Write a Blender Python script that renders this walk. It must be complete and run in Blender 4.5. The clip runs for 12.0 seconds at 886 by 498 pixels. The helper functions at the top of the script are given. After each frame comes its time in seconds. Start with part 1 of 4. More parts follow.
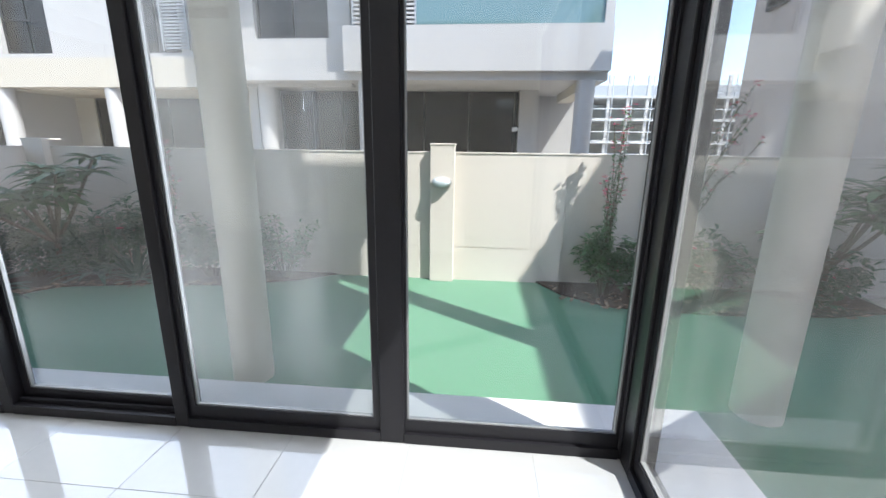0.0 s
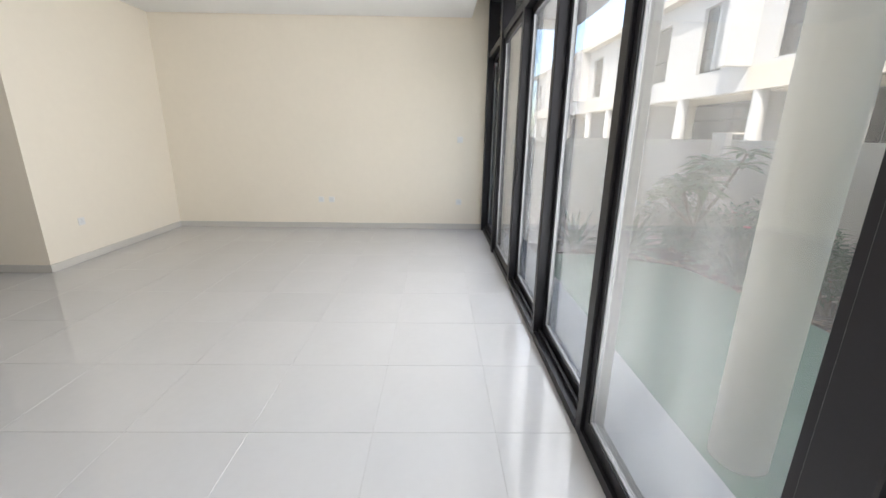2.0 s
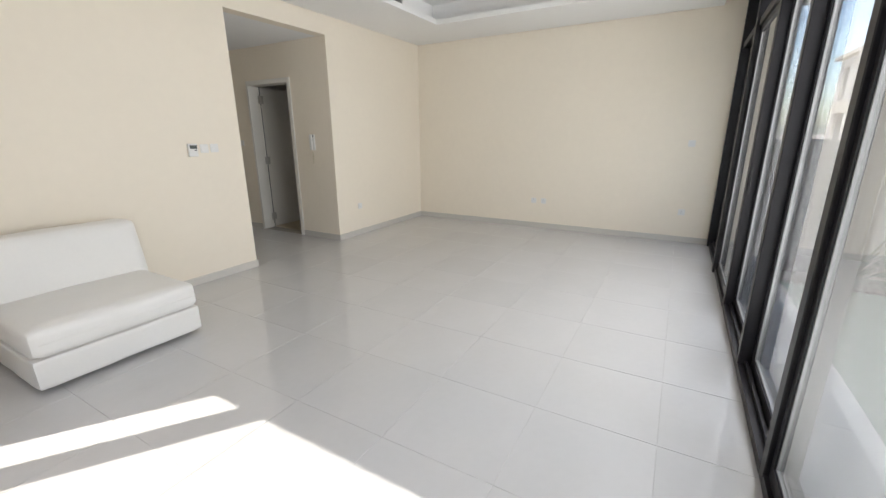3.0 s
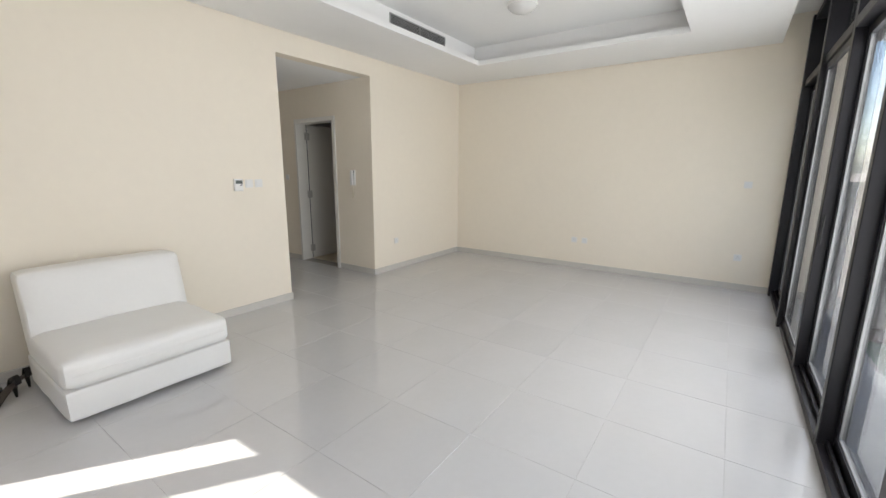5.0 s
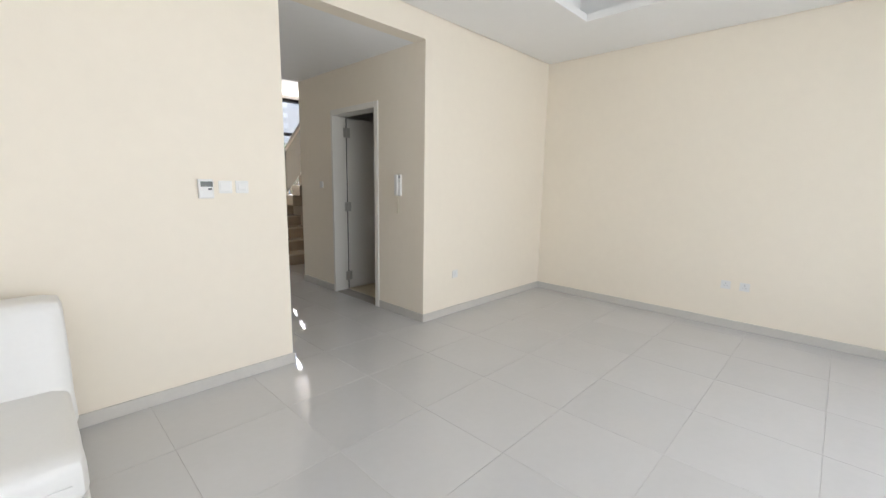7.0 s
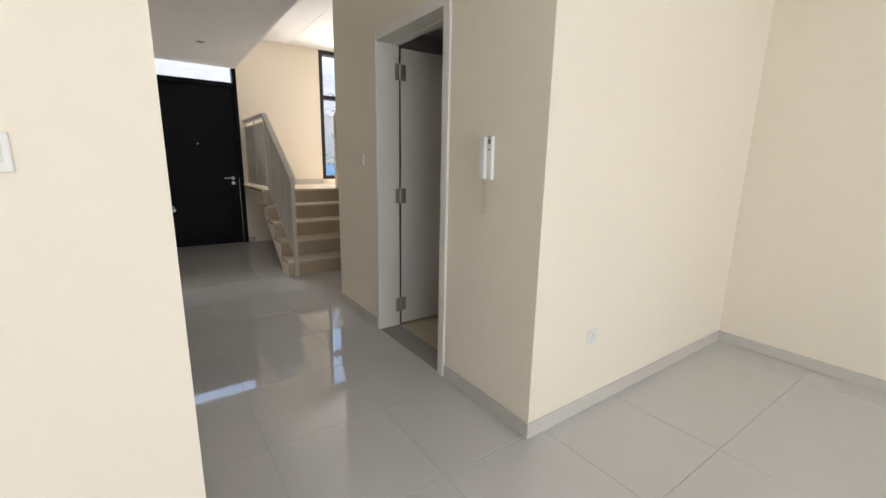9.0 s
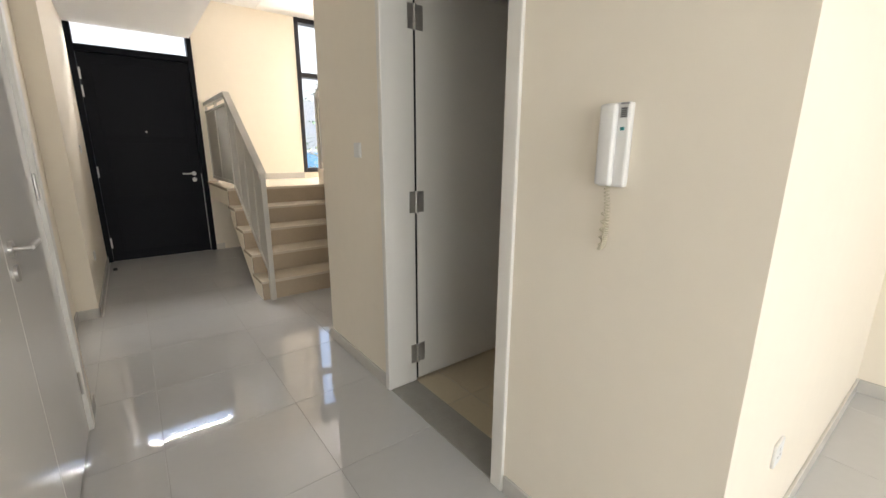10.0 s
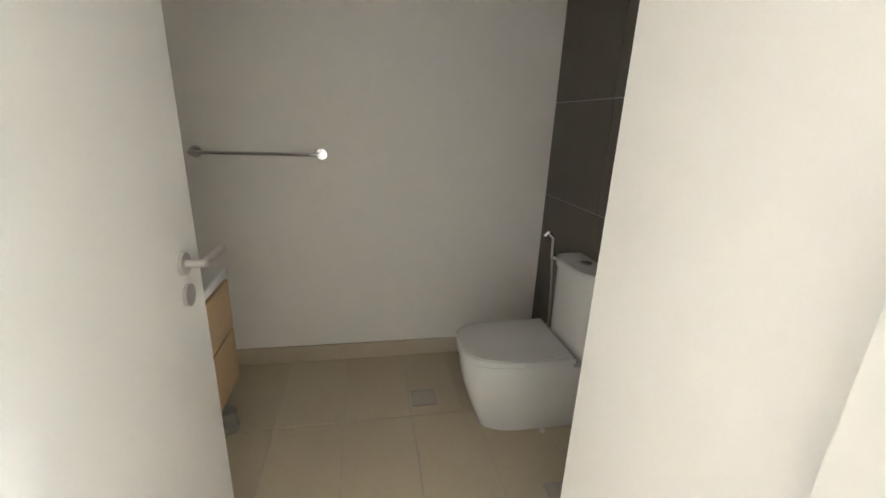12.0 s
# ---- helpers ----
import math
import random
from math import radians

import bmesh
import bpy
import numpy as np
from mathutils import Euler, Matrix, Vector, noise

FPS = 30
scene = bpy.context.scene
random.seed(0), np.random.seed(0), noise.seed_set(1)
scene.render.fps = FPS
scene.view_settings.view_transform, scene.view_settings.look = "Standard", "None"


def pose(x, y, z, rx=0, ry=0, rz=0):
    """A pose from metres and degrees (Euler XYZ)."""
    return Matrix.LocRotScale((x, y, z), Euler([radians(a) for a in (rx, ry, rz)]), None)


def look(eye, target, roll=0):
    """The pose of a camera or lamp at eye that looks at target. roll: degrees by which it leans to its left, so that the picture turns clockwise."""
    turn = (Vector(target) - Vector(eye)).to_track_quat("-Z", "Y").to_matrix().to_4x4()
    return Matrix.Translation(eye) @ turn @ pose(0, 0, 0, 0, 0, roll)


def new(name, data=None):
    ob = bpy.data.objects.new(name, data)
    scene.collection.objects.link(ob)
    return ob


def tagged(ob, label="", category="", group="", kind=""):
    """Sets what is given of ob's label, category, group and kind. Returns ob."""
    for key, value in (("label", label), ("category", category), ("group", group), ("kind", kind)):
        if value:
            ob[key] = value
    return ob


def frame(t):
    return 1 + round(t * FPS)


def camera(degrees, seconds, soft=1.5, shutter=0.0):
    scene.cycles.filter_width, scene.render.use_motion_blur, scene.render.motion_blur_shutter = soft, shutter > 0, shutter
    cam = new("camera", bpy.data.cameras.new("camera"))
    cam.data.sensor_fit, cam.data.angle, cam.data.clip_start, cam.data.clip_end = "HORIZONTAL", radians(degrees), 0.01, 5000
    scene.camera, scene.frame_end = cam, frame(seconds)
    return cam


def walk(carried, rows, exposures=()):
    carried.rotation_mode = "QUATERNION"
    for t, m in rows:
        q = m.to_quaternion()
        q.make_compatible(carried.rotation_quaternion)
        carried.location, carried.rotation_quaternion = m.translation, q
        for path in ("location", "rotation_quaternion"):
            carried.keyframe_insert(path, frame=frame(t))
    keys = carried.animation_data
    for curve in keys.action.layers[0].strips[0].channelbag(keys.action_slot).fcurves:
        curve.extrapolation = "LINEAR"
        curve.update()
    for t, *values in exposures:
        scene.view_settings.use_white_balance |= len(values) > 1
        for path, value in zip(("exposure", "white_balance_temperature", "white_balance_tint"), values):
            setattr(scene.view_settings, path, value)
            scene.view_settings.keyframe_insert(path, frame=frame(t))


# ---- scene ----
cam = camera(94.7, 12.0)
PATH = [
    (0, (3.629, 2.746, 1.381), (3.461, 4.678, 0.893), 0.8),
    (0.5, (3.672, 3.012, 1.365), (2.843, 4.766, 0.878), 0.9),
    (0.6, (3.684, 3.067, 1.363), (2.725, 4.752, 0.873), 1.4),
    (0.9, (3.733, 3.226, 1.349), (2.443, 4.676, 0.869), 1.4),
    (1, (3.744, 3.275, 1.348), (2.356, 4.631, 0.864), 1.4),
    (1.2, (3.752, 3.366, 1.346), (2.182, 4.503, 0.853), 1.7),
    (1.5, (3.778, 3.5, 1.346), (1.993, 4.236, 0.825), 1.5),
    (2, (3.796, 3.722, 1.352), (1.872, 3.754, 0.806), 0.8),
    (2.5, (3.94, 3.911, 1.358), (2.109, 3.325, 0.806), 0.2),
    (3, (4.042, 3.932, 1.393), (2.369, 2.978, 0.854), -0.4),
    (4.8, (3.987, 3.927, 1.441), (2.38, 2.809, 1.031), 0.4),
    (5, (3.928, 3.877, 1.437), (2.319, 2.754, 1.05), 0.3),
    (5.5, (3.673, 3.634, 1.405), (2.075, 2.482, 1.06), 0.7),
    (6, (3.352, 3.391, 1.356), (1.811, 2.163, 1.011), 0.7),
    (6.5, (2.987, 3.101, 1.338), (1.503, 1.798, 1.017), 0.8),
    (8.5, (1.557, 1.621, 1.284), (0.375, 0.055, 0.898), 1.2),
    (9, (1.339, 1.173, 1.279), (0.212, -0.427, 0.868), 1.1),
    (9.5, (1.165, 0.693, 1.282), (0.063, -0.917, 0.845), 0.7),
    (10, (0.999, 0.231, 1.291), (-0.177, -1.317, 0.824), 0.3),
    (10.5, (0.852, -0.235, 1.29), (-0.606, -1.518, 0.81), -0.2),
    (11, (0.62, -0.677, 1.28), (-1.129, -1.488, 0.748), -0.8),
    (11.2, (0.499, -0.832, 1.299), (-1.333, -1.394, 0.727), -0.4),
    (11.5, (0.333, -0.99, 1.299), (-1.567, -1.15, 0.693), 0.5),
    (11.8, (0.164, -1.095, 1.318), (-1.73, -0.903, 0.703), 1.7),
    (12, (0.058, -1.144, 1.325), (-1.815, -0.774, 0.73), 2.3),
]
EXPOSURES = [(0, 1.8, 6000, 13), (1, 1.75, 6200, 13), (2, 2.05, 6500, 15), (3, 1.84, 6600, 15), (5.5, 1.88, 6500, 15), (6.3, 2.02, 6400, 15), (8.5, 2.16, 6500, 15), (9.5, 2.38, 6800, 15), (10.0, 2.75, 6800, 14), (10.5, 3.1, 6900, 14), (11, 3.55, 6700, 14), (11.5, 4.6, 6500, 13), (12, 5.45, 6400, 13)]
walk(cam, [(t, look(eye, target, roll)) for t, eye, target, roll in PATH], EXPOSURES)

# ---------- world, sun, exposure ----------
SUN_EL, SUN_DIR = radians(55), Vector((0.82, -0.57, 0)).normalized()
world = bpy.data.worlds.new("sky")
scene.world = world
world.use_nodes = True
wn = world.node_tree
sky = wn.nodes.new("ShaderNodeTexSky")
sky.sky_type, sky.sun_disc = "NISHITA", False
sky.sun_elevation = SUN_EL
sky.sun_rotation = math.atan2(SUN_DIR.x, SUN_DIR.y)
sky.air_density, sky.dust_density = 1.0, 1.6
wn.links.new(sky.outputs[0], wn.nodes["Background"].inputs[0])
wn.nodes["Background"].inputs[1].default_value = 0.15
sun_data = bpy.data.lights.new("sun", "SUN")
sun_data.energy, sun_data.angle, sun_data.color = 3.2, radians(0.5), (1.0, 0.95, 0.87)
sun = new("sun", sun_data)
sun.matrix_world = look(SUN_DIR * 30 * math.cos(SUN_EL) + Vector((0, 0, 30 * math.sin(SUN_EL))), (0, 0, 0))



def window_light(name, at, towards, wide, high, watts):
    """Skylight that enters through an opening."""
    d = bpy.data.lights.new(name, "AREA")
    d.shape, d.size, d.size_y, d.energy, d.color = "RECTANGLE", wide, high, watts, (0.96, 0.97, 1.0)
    o = new(name, d)
    o.matrix_world = look(at, towards)
    return o


window_light("skylight_east", (4.28, 1.85, 1.45), (0, 1.85, 1.2), 1.9, 2.5, 2.0)
window_light("skylight_north", (0.95, 4.62, 1.4), (0.95, 1.6, 1.4), 4.2, 2.2, 42)
window_light("skylight_stair", (-1.68, -5.74, 2.0), (-0.6, -2.0, 0.9), 0.5, 1.8, 13)
window_light("skylight_transom", (0.77, -6.12, 2.88), (0.77, -4.2, 0.3), 1.0, 0.3, 48)

# ---------- materials ----------


def mat(name, col, rough=0.5, metal=0.0, var=0.05, scale=3.0, bump=0.1, bscale=120.0, rand=0.0, spec=0.5, rvar=0.0, fine=0.5, sheen=0.0):
    """A painted, stone, metal or cloth surface: colour and gloss vary at two scales, with fine relief."""
    m = bpy.data.materials.new(name)
    m.use_nodes = True
    n, ln = m.node_tree.nodes, m.node_tree.links
    p = n["Principled BSDF"]
    p.inputs["Metallic"].default_value, p.inputs["Specular IOR Level"].default_value = metal, spec
    p.inputs["Sheen Weight"].default_value = sheen
    tc = n.new("ShaderNodeTexCoord")
    big, small = n.new("ShaderNodeTexNoise"), n.new("ShaderNodeTexNoise")
    big.inputs["Scale"].default_value, small.inputs["Scale"].default_value = scale, scale * 11
    big.inputs["Detail"].default_value = small.inputs["Detail"].default_value = 4
    for t in (big, small):
        ln.new(tc.outputs["Object"], t.inputs["Vector"])

    def mth(op, a, b):
        k = n.new("ShaderNodeMath")
        k.operation = op
        for i, v in enumerate((a, b)):
            if isinstance(v, (int, float)):
                k.inputs[i].default_value = v
            else:
                ln.new(v, k.inputs[i])
        return k.outputs[0]

    mixed = mth("ADD", mth("MULTIPLY", big.outputs["Fac"], 1 - fine), mth("MULTIPLY", small.outputs["Fac"], fine))
    off = mth("SUBTRACT", mixed, 0.5)
    value = mth("ADD", mth("MULTIPLY", off, 4 * var), 1.0)
    if rand:
        info = n.new("ShaderNodeObjectInfo")
        value = mth("ADD", value, mth("MULTIPLY", mth("SUBTRACT", info.outputs["Random"], 0.5), 2 * rand))
    hsv = n.new("ShaderNodeHueSaturation")
    hsv.inputs["Color"].default_value = (*col, 1)
    ln.new(value, hsv.inputs["Value"])
    ln.new(hsv.outputs[0], p.inputs["Base Color"])
    ln.new(mth("ADD", mth("MULTIPLY", off, rvar), rough), p.inputs["Roughness"])
    if bump:
        grain, b = n.new("ShaderNodeTexNoise"), n.new("ShaderNodeBump")
        grain.inputs["Scale"].default_value = bscale
        ln.new(tc.outputs["Object"], grain.inputs["Vector"])
        ln.new(grain.outputs["Fac"], b.inputs["Height"])
        b.inputs["Strength"].default_value, b.inputs["Distance"].default_value = bump, 0.002
        ln.new(b.outputs[0], p.inputs["Normal"])
    return m


def glass_mat(name, tint, dust=0.0, base=0.045, streak=2.0):
    """A window pane: clear, mirror-like at grazing angles, with a film of dust."""
    m = bpy.data.materials.new(name)
    m.use_nodes = True
    n, ln = m.node_tree.nodes, m.node_tree.links
    n.remove(n["Principled BSDF"])
    out = n["Material Output"]
    clear, gloss, film = n.new("ShaderNodeBsdfTransparent"), n.new("ShaderNodeBsdfGlossy"), n.new("ShaderNodeBsdfTranslucent")
    film2, films = n.new("ShaderNodeBsdfDiffuse"), n.new("ShaderNodeMixShader")
    clear.inputs[0].default_value = (*tint, 1)
    gloss.inputs["Roughness"].default_value = 0.0
    film.inputs[0].default_value = film2.inputs[0].default_value = (0.75, 0.74, 0.70, 1)
    films.inputs[0].default_value = 0.5
    ln.new(film.outputs[0], films.inputs[1])
    ln.new(film2.outputs[0], films.inputs[2])
    lw, pw, mu, ad = n.new("ShaderNodeLayerWeight"), n.new("ShaderNodeMath"), n.new("ShaderNodeMath"), n.new("ShaderNodeMath")
    lw.inputs[0].default_value = 0.5
    pw.operation, mu.operation, ad.operation = "POWER", "MULTIPLY", "ADD"
    ln.new(lw.outputs["Facing"], pw.inputs[0])
    pw.inputs[1].default_value = 3.0
    ln.new(pw.outputs[0], mu.inputs[0])
    mu.inputs[1].default_value = 0.92
    ln.new(mu.outputs[0], ad.inputs[0])
    ad.inputs[1].default_value = base
    a, b = n.new("ShaderNodeMixShader"), n.new("ShaderNodeMixShader")
    tc, mp, no = n.new("ShaderNodeTexCoord"), n.new("ShaderNodeMapping"), n.new("ShaderNodeTexNoise")
    mp.inputs["Scale"].default_value = (2.6, 2.6, 0.6)
    mp.inputs["Rotation"].default_value = (0, 0.5, 0)
    no.inputs["Scale"].default_value, no.inputs["Detail"].default_value = streak, 8
    ln.new(tc.outputs["Object"], mp.inputs[0])
    ln.new(mp.outputs[0], no.inputs["Vector"])
    k = n.new("ShaderNodeMapRange")
    k.inputs["From Min"].default_value, k.inputs["From Max"].default_value = 0.36, 0.70
    k.inputs["To Min"].default_value, k.inputs["To Max"].default_value = 0.55 * dust, 2.1 * dust
    ln.new(no.outputs["Fac"], k.inputs["Value"])
    ln.new(k.outputs[0], a.inputs[0])
    ln.new(clear.outputs[0], a.inputs[1])
    ln.new(films.outputs[0], a.inputs[2])
    ln.new(ad.outputs[0], b.inputs[0])
    ln.new(a.outputs[0], b.inputs[1])
    ln.new(gloss.outputs[0], b.inputs[2])
    ln.new(b.outputs[0], out.inputs["Surface"])
    return m


M_WALL = mat("cream_paint", (0.86, 0.787, 0.665), 0.6, var=0.02, scale=1.2, bump=0.15, bscale=90, spec=0.3)
M_BATHWALL = mat("bath_paint", (0.88, 0.85, 0.80), 0.5, var=0.02, scale=1.2, bump=0.12, bscale=90, spec=0.3)
M_CEIL = mat("ceiling_paint", (0.85, 0.845, 0.83), 0.7, var=0.015, scale=1.0, bump=0.1, bscale=80, spec=0.25)
M_TILE = mat("porcelain_tile", (0.562, 0.557, 0.55), 0.04, var=0.04, scale=2.2, bump=0.008, bscale=12, rand=0.02, rvar=0.05, fine=0.3, spec=1.0)
M_GROUT = mat("grout", (0.50, 0.49, 0.475), 0.9, var=0.08, scale=6)
M_SKIRT = mat("skirting_tile", (0.60, 0.575, 0.53), 0.25, var=0.05, scale=4, bump=0.03, rand=0.03)
M_BATHTILE = mat("bath_floor_tile", (0.60, 0.51, 0.36), 0.35, var=0.05, scale=4, bump=0.05, rand=0.03)
M_BATHSKIRT = mat("bath_skirting", (0.50, 0.43, 0.32), 0.35, var=0.05, scale=4, bump=0.05)
M_DARKTILE = mat("brown_grey_wall_tile", (0.115, 0.10, 0.078), 0.35, var=0.12, scale=5, bump=0.06, rand=0.05)
M_DARKGROUT = mat("pale_grout", (0.45, 0.43, 0.40), 0.9, var=0.05)
M_FRAME = mat("bronze_aluminium", (0.017, 0.016, 0.019), 0.4, metal=0.0, var=0.12, scale=5, bump=0.04, rvar=0.3, spec=0.3)
M_MATTBLACK = mat("matt_black", (0.012, 0.012, 0.012), 0.6)
M_GLASS = glass_mat("window_glass", (0.96, 0.98, 0.97), 0.005)
M_GLASS_SUNNY = glass_mat("hazy_glass", (0.93, 0.95, 0.94), 0.055, base=0.045)
M_GLASS_DUSTY = glass_mat("dusty_glass", (0.88, 0.90, 0.89), 0.052, base=0.05, streak=1.6)
M_GLASS_FAR = mat("far_window_glass", (0.016, 0.014, 0.013), 0.08, var=0.25, scale=1.5, bump=0, spec=0.28)
M_DOORW = mat("white_door_lacquer", (0.78, 0.755, 0.70), 0.32, var=0.012, scale=2, bump=0.03, bscale=60)
M_TRIM = mat("white_trim_lacquer", (0.79, 0.765, 0.71), 0.35, var=0.015, scale=2, bump=0.03)
M_DOORB = mat("black_stained_wood", (0.004, 0.0045, 0.007), 0.45, var=0.25, scale=3, bump=0.08, bscale=60, spec=0.1)
M_STEEL = mat("brushed_steel", (0.50, 0.48, 0.45), 0.36, metal=0.75, var=0.06, scale=20, bump=0.03, bscale=300)
M_CHROME = mat("chrome", (0.75, 0.75, 0.75), 0.07, metal=1.0, var=0.02, bump=0)
M_RAIL = mat("rail_paint", (0.50, 0.48, 0.43), 0.42, metal=0.1, var=0.03, scale=5, bump=0.04)
M_STEP = mat("beige_marble", (0.58, 0.50, 0.39), 0.2, var=0.07, scale=6, bump=0.03)
# Tread marble again, with the shade of the upright faces in its colour.
M_RISER = mat("shaded_beige_marble", (0.42, 0.34, 0.25), 0.25, var=0.07, scale=6, bump=0.03)
M_LEATHER = mat("white_leatherette", (0.80, 0.79, 0.76), 0.45, var=0.02, scale=5, bump=0.25, bscale=160)
M_BLACKPL = mat("black_plastic", (0.015, 0.015, 0.016), 0.4, bump=0.03)
M_SHOE = mat("black_patent", (0.012, 0.011, 0.011), 0.25, bump=0.05)
M_SHOEIN = mat("tan_insole", (0.03, 0.02, 0.017), 0.5)
M_WPL = mat("white_plastic", (0.78, 0.77, 0.74), 0.35, var=0.01, bump=0.02)
M_PIN = mat("socket_hole", (0.42, 0.41, 0.40), 0.5)
M_GPL = mat("grey_plastic", (0.30, 0.30, 0.30), 0.45, var=0.03, bump=0.02)
M_TEAL = mat("teal_badge", (0.02, 0.22, 0.22), 0.35)
M_SHADE = mat("opal_glass", (0.72, 0.71, 0.69), 0.2, var=0.015, bump=0.02)
M_CORD = mat("cream_cord", (0.66, 0.60, 0.45), 0.5)
M_LCD = mat("lcd_screen", (0.045, 0.055, 0.045), 0.2, bump=0)
M_CERAMIC = mat("white_ceramic", (0.76, 0.75, 0.72), 0.12, var=0.01, bump=0)
M_OAK = mat("oak_veneer", (0.52, 0.34, 0.17), 0.42, var=0.10, scale=5, bump=0.06, bscale=80)
M_GRAN = mat("grey_marble_threshold", (0.34, 0.325, 0.295), 0.25, var=0.1, scale=15, bump=0.02)
M_TURF = mat("artificial_turf", (0.075, 0.185, 0.105), 0.9, var=0.10, scale=1.6, bump=1.0, bscale=260, spec=0.15, fine=0.6, sheen=0.2)
M_SLAB = mat("pale_terrace_stone", (0.60, 0.59, 0.57), 0.6, var=0.08, scale=5, bump=0.3)
M_SOIL = mat("planting_soil", (0.09, 0.065, 0.045), 0.95, var=0.3, scale=9, bump=1.0, bscale=50)
M_CHIP = mat("bark_chip", (0.24, 0.17, 0.12), 0.9, var=0.2, rand=0.2)
M_RENDER = mat("beige_garden_render", (0.58, 0.53, 0.465), 0.85, var=0.04, scale=1.1, bump=0.5, bscale=70, spec=0.2)
M_COLUMN = mat("column_render", (0.55, 0.505, 0.43), 0.85, var=0.04, scale=1.5, bump=0.4, bscale=70, spec=0.2)
M_GROUND = mat("sandy_paving", (0.40, 0.36, 0.30), 0.95, var=0.1, scale=0.4, bump=0.5, bscale=20)
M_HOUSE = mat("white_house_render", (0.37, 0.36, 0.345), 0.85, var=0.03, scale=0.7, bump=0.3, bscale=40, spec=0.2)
M_HOUSE2 = mat("cream_house_render", (0.41, 0.375, 0.31), 0.85, var=0.03, scale=0.7, bump=0.3, bscale=40, spec=0.2)
M_BUNKER = mat("tan_house_render", (0.48, 0.41, 0.36), 0.85, var=0.03, scale=0.7, bump=0.3, bscale=40, spec=0.2)
M_LOUVRE = mat("grey_louvre", (0.28, 0.29, 0.30), 0.5, metal=0.3)
M_BALGLASS = mat("green_balustrade_glass", (0.10, 0.17, 0.17), 0.08, spec=0.8, bump=0)
M_BLOCK = mat("white_block", (0.70, 0.69, 0.67), 0.9, var=0.05, scale=6, bump=0.4, rand=0.05)
M_MORTAR = mat("mortar", (0.52, 0.51, 0.49), 0.95)
M_LEAF = mat("green_leaf", (0.07, 0.14, 0.045), 0.42, var=0.15, scale=6, bump=0.05)
M_LEAF2 = mat("dark_leaf", (0.036, 0.095, 0.034), 0.36, var=0.18, scale=6, bump=0.05)
M_FROND = mat("blue_green_frond", (0.045, 0.10, 0.06), 0.45, var=0.15, scale=6, bump=0.05)
M_PETAL = mat("pink_petal", (0.62, 0.045, 0.13), 0.5, var=0.12, bump=0.03)
M_BARK = mat("grey_bark", (0.20, 0.16, 0.12), 0.9, var=0.2, scale=12, bump=0.8, bscale=60)
M_BULK = mat("frosted_lamp_glass", (0.60, 0.64, 0.66), 0.2, var=0.03, bump=0.2, bscale=60)
M_ALU = mat("cast_aluminium", (0.42, 0.42, 0.42), 0.45, metal=0.7)

# ---------- building helpers ----------


def add_box(bm, x0, x1, y0, y1, z0, z1, m=None):
    """Adds a box to a bmesh; returns its vertices."""
    vs = bmesh.ops.create_cube(bm, size=1)["verts"]
    for v in vs:
        v.co = Vector(((x0 + x1) / 2 + v.co.x * (x1 - x0), (y0 + y1) / 2 + v.co.y * (y1 - y0), (z0 + z1) / 2 + v.co.z * (z1 - z0)))
        if m:
            v.co = m @ v.co
    return vs


def boxes(*rows, bevel=0.0, seg=2):
    """A bmesh of boxes, each (x0, x1, y0, y1, z0, z1), with rounded edges."""
    bm = bmesh.new()
    for r in rows:
        add_box(bm, *r)
    if bevel:
        bmesh.ops.bevel(bm, geom=bm.edges[:], offset=bevel, segments=seg, profile=0.5, affect="EDGES")
    return bm


def rod(bm, a, b, r, n=10, r2=None):
    """Adds a round bar from a to b."""
    a, b = Vector(a), Vector(b)
    d = b - a
    m = Matrix.Translation((a + b) / 2) @ d.to_track_quat("Z", "Y").to_matrix().to_4x4()
    bmesh.ops.create_cone(bm, cap_ends=True, segments=n, radius1=r, radius2=r if r2 is None else r2, depth=d.length, matrix=m)
    return bm


def bars(rows, r, n=10):
    bm = bmesh.new()
    for a, b in rows:
        rod(bm, a, b, r, n)
    return bm


def smooth(me):
    for p in me.polygons:
        p.use_smooth = True


def part(name, bm, material, parent=None, label="", soft=False):
    """Links a bmesh as one mesh object, under a thing or a part."""
    me = bpy.data.meshes.new(name)
    bm.to_mesh(me)
    bm.free()
    me.materials.append(material)
    if soft:
        smooth(me)
        me.set_sharp_from_angle(angle=radians(40))
    ob = new(name, me)
    if parent:
        ob.parent = parent
    return tagged(ob, label)


def thing(name, label, category, group="", at=(0, 0, 0), rz=0):
    """An empty at a thing's base, which parents its parts."""
    ob = new(name)
    ob.empty_display_size = 0.1
    ob.matrix_basis = pose(*at, 0, 0, rz)
    return tagged(ob, label, category, group)


def setting(name, bm, material, label="", soft=False):
    return tagged(part(name, bm, material, None, label, soft), kind="structure")


def lathe(profile, n=24, m=None):
    """A bmesh of rings of (radius, height), closed at both ends."""
    bm = bmesh.new()
    rings = []
    for r, z in profile:
        ring = []
        for i in range(n):
            a = 2 * math.pi * i / n
            co = Vector((r * math.cos(a), r * math.sin(a), z))
            ring.append(bm.verts.new(m @ co if m else co))
        rings.append(ring)
    for lo, hi in zip(rings, rings[1:]):
        for i in range(n):
            bm.faces.new((lo[i], lo[(i + 1) % n], hi[(i + 1) % n], hi[i]))
    bm.faces.new(rings[0][::-1])
    bm.faces.new(rings[-1])
    return bm


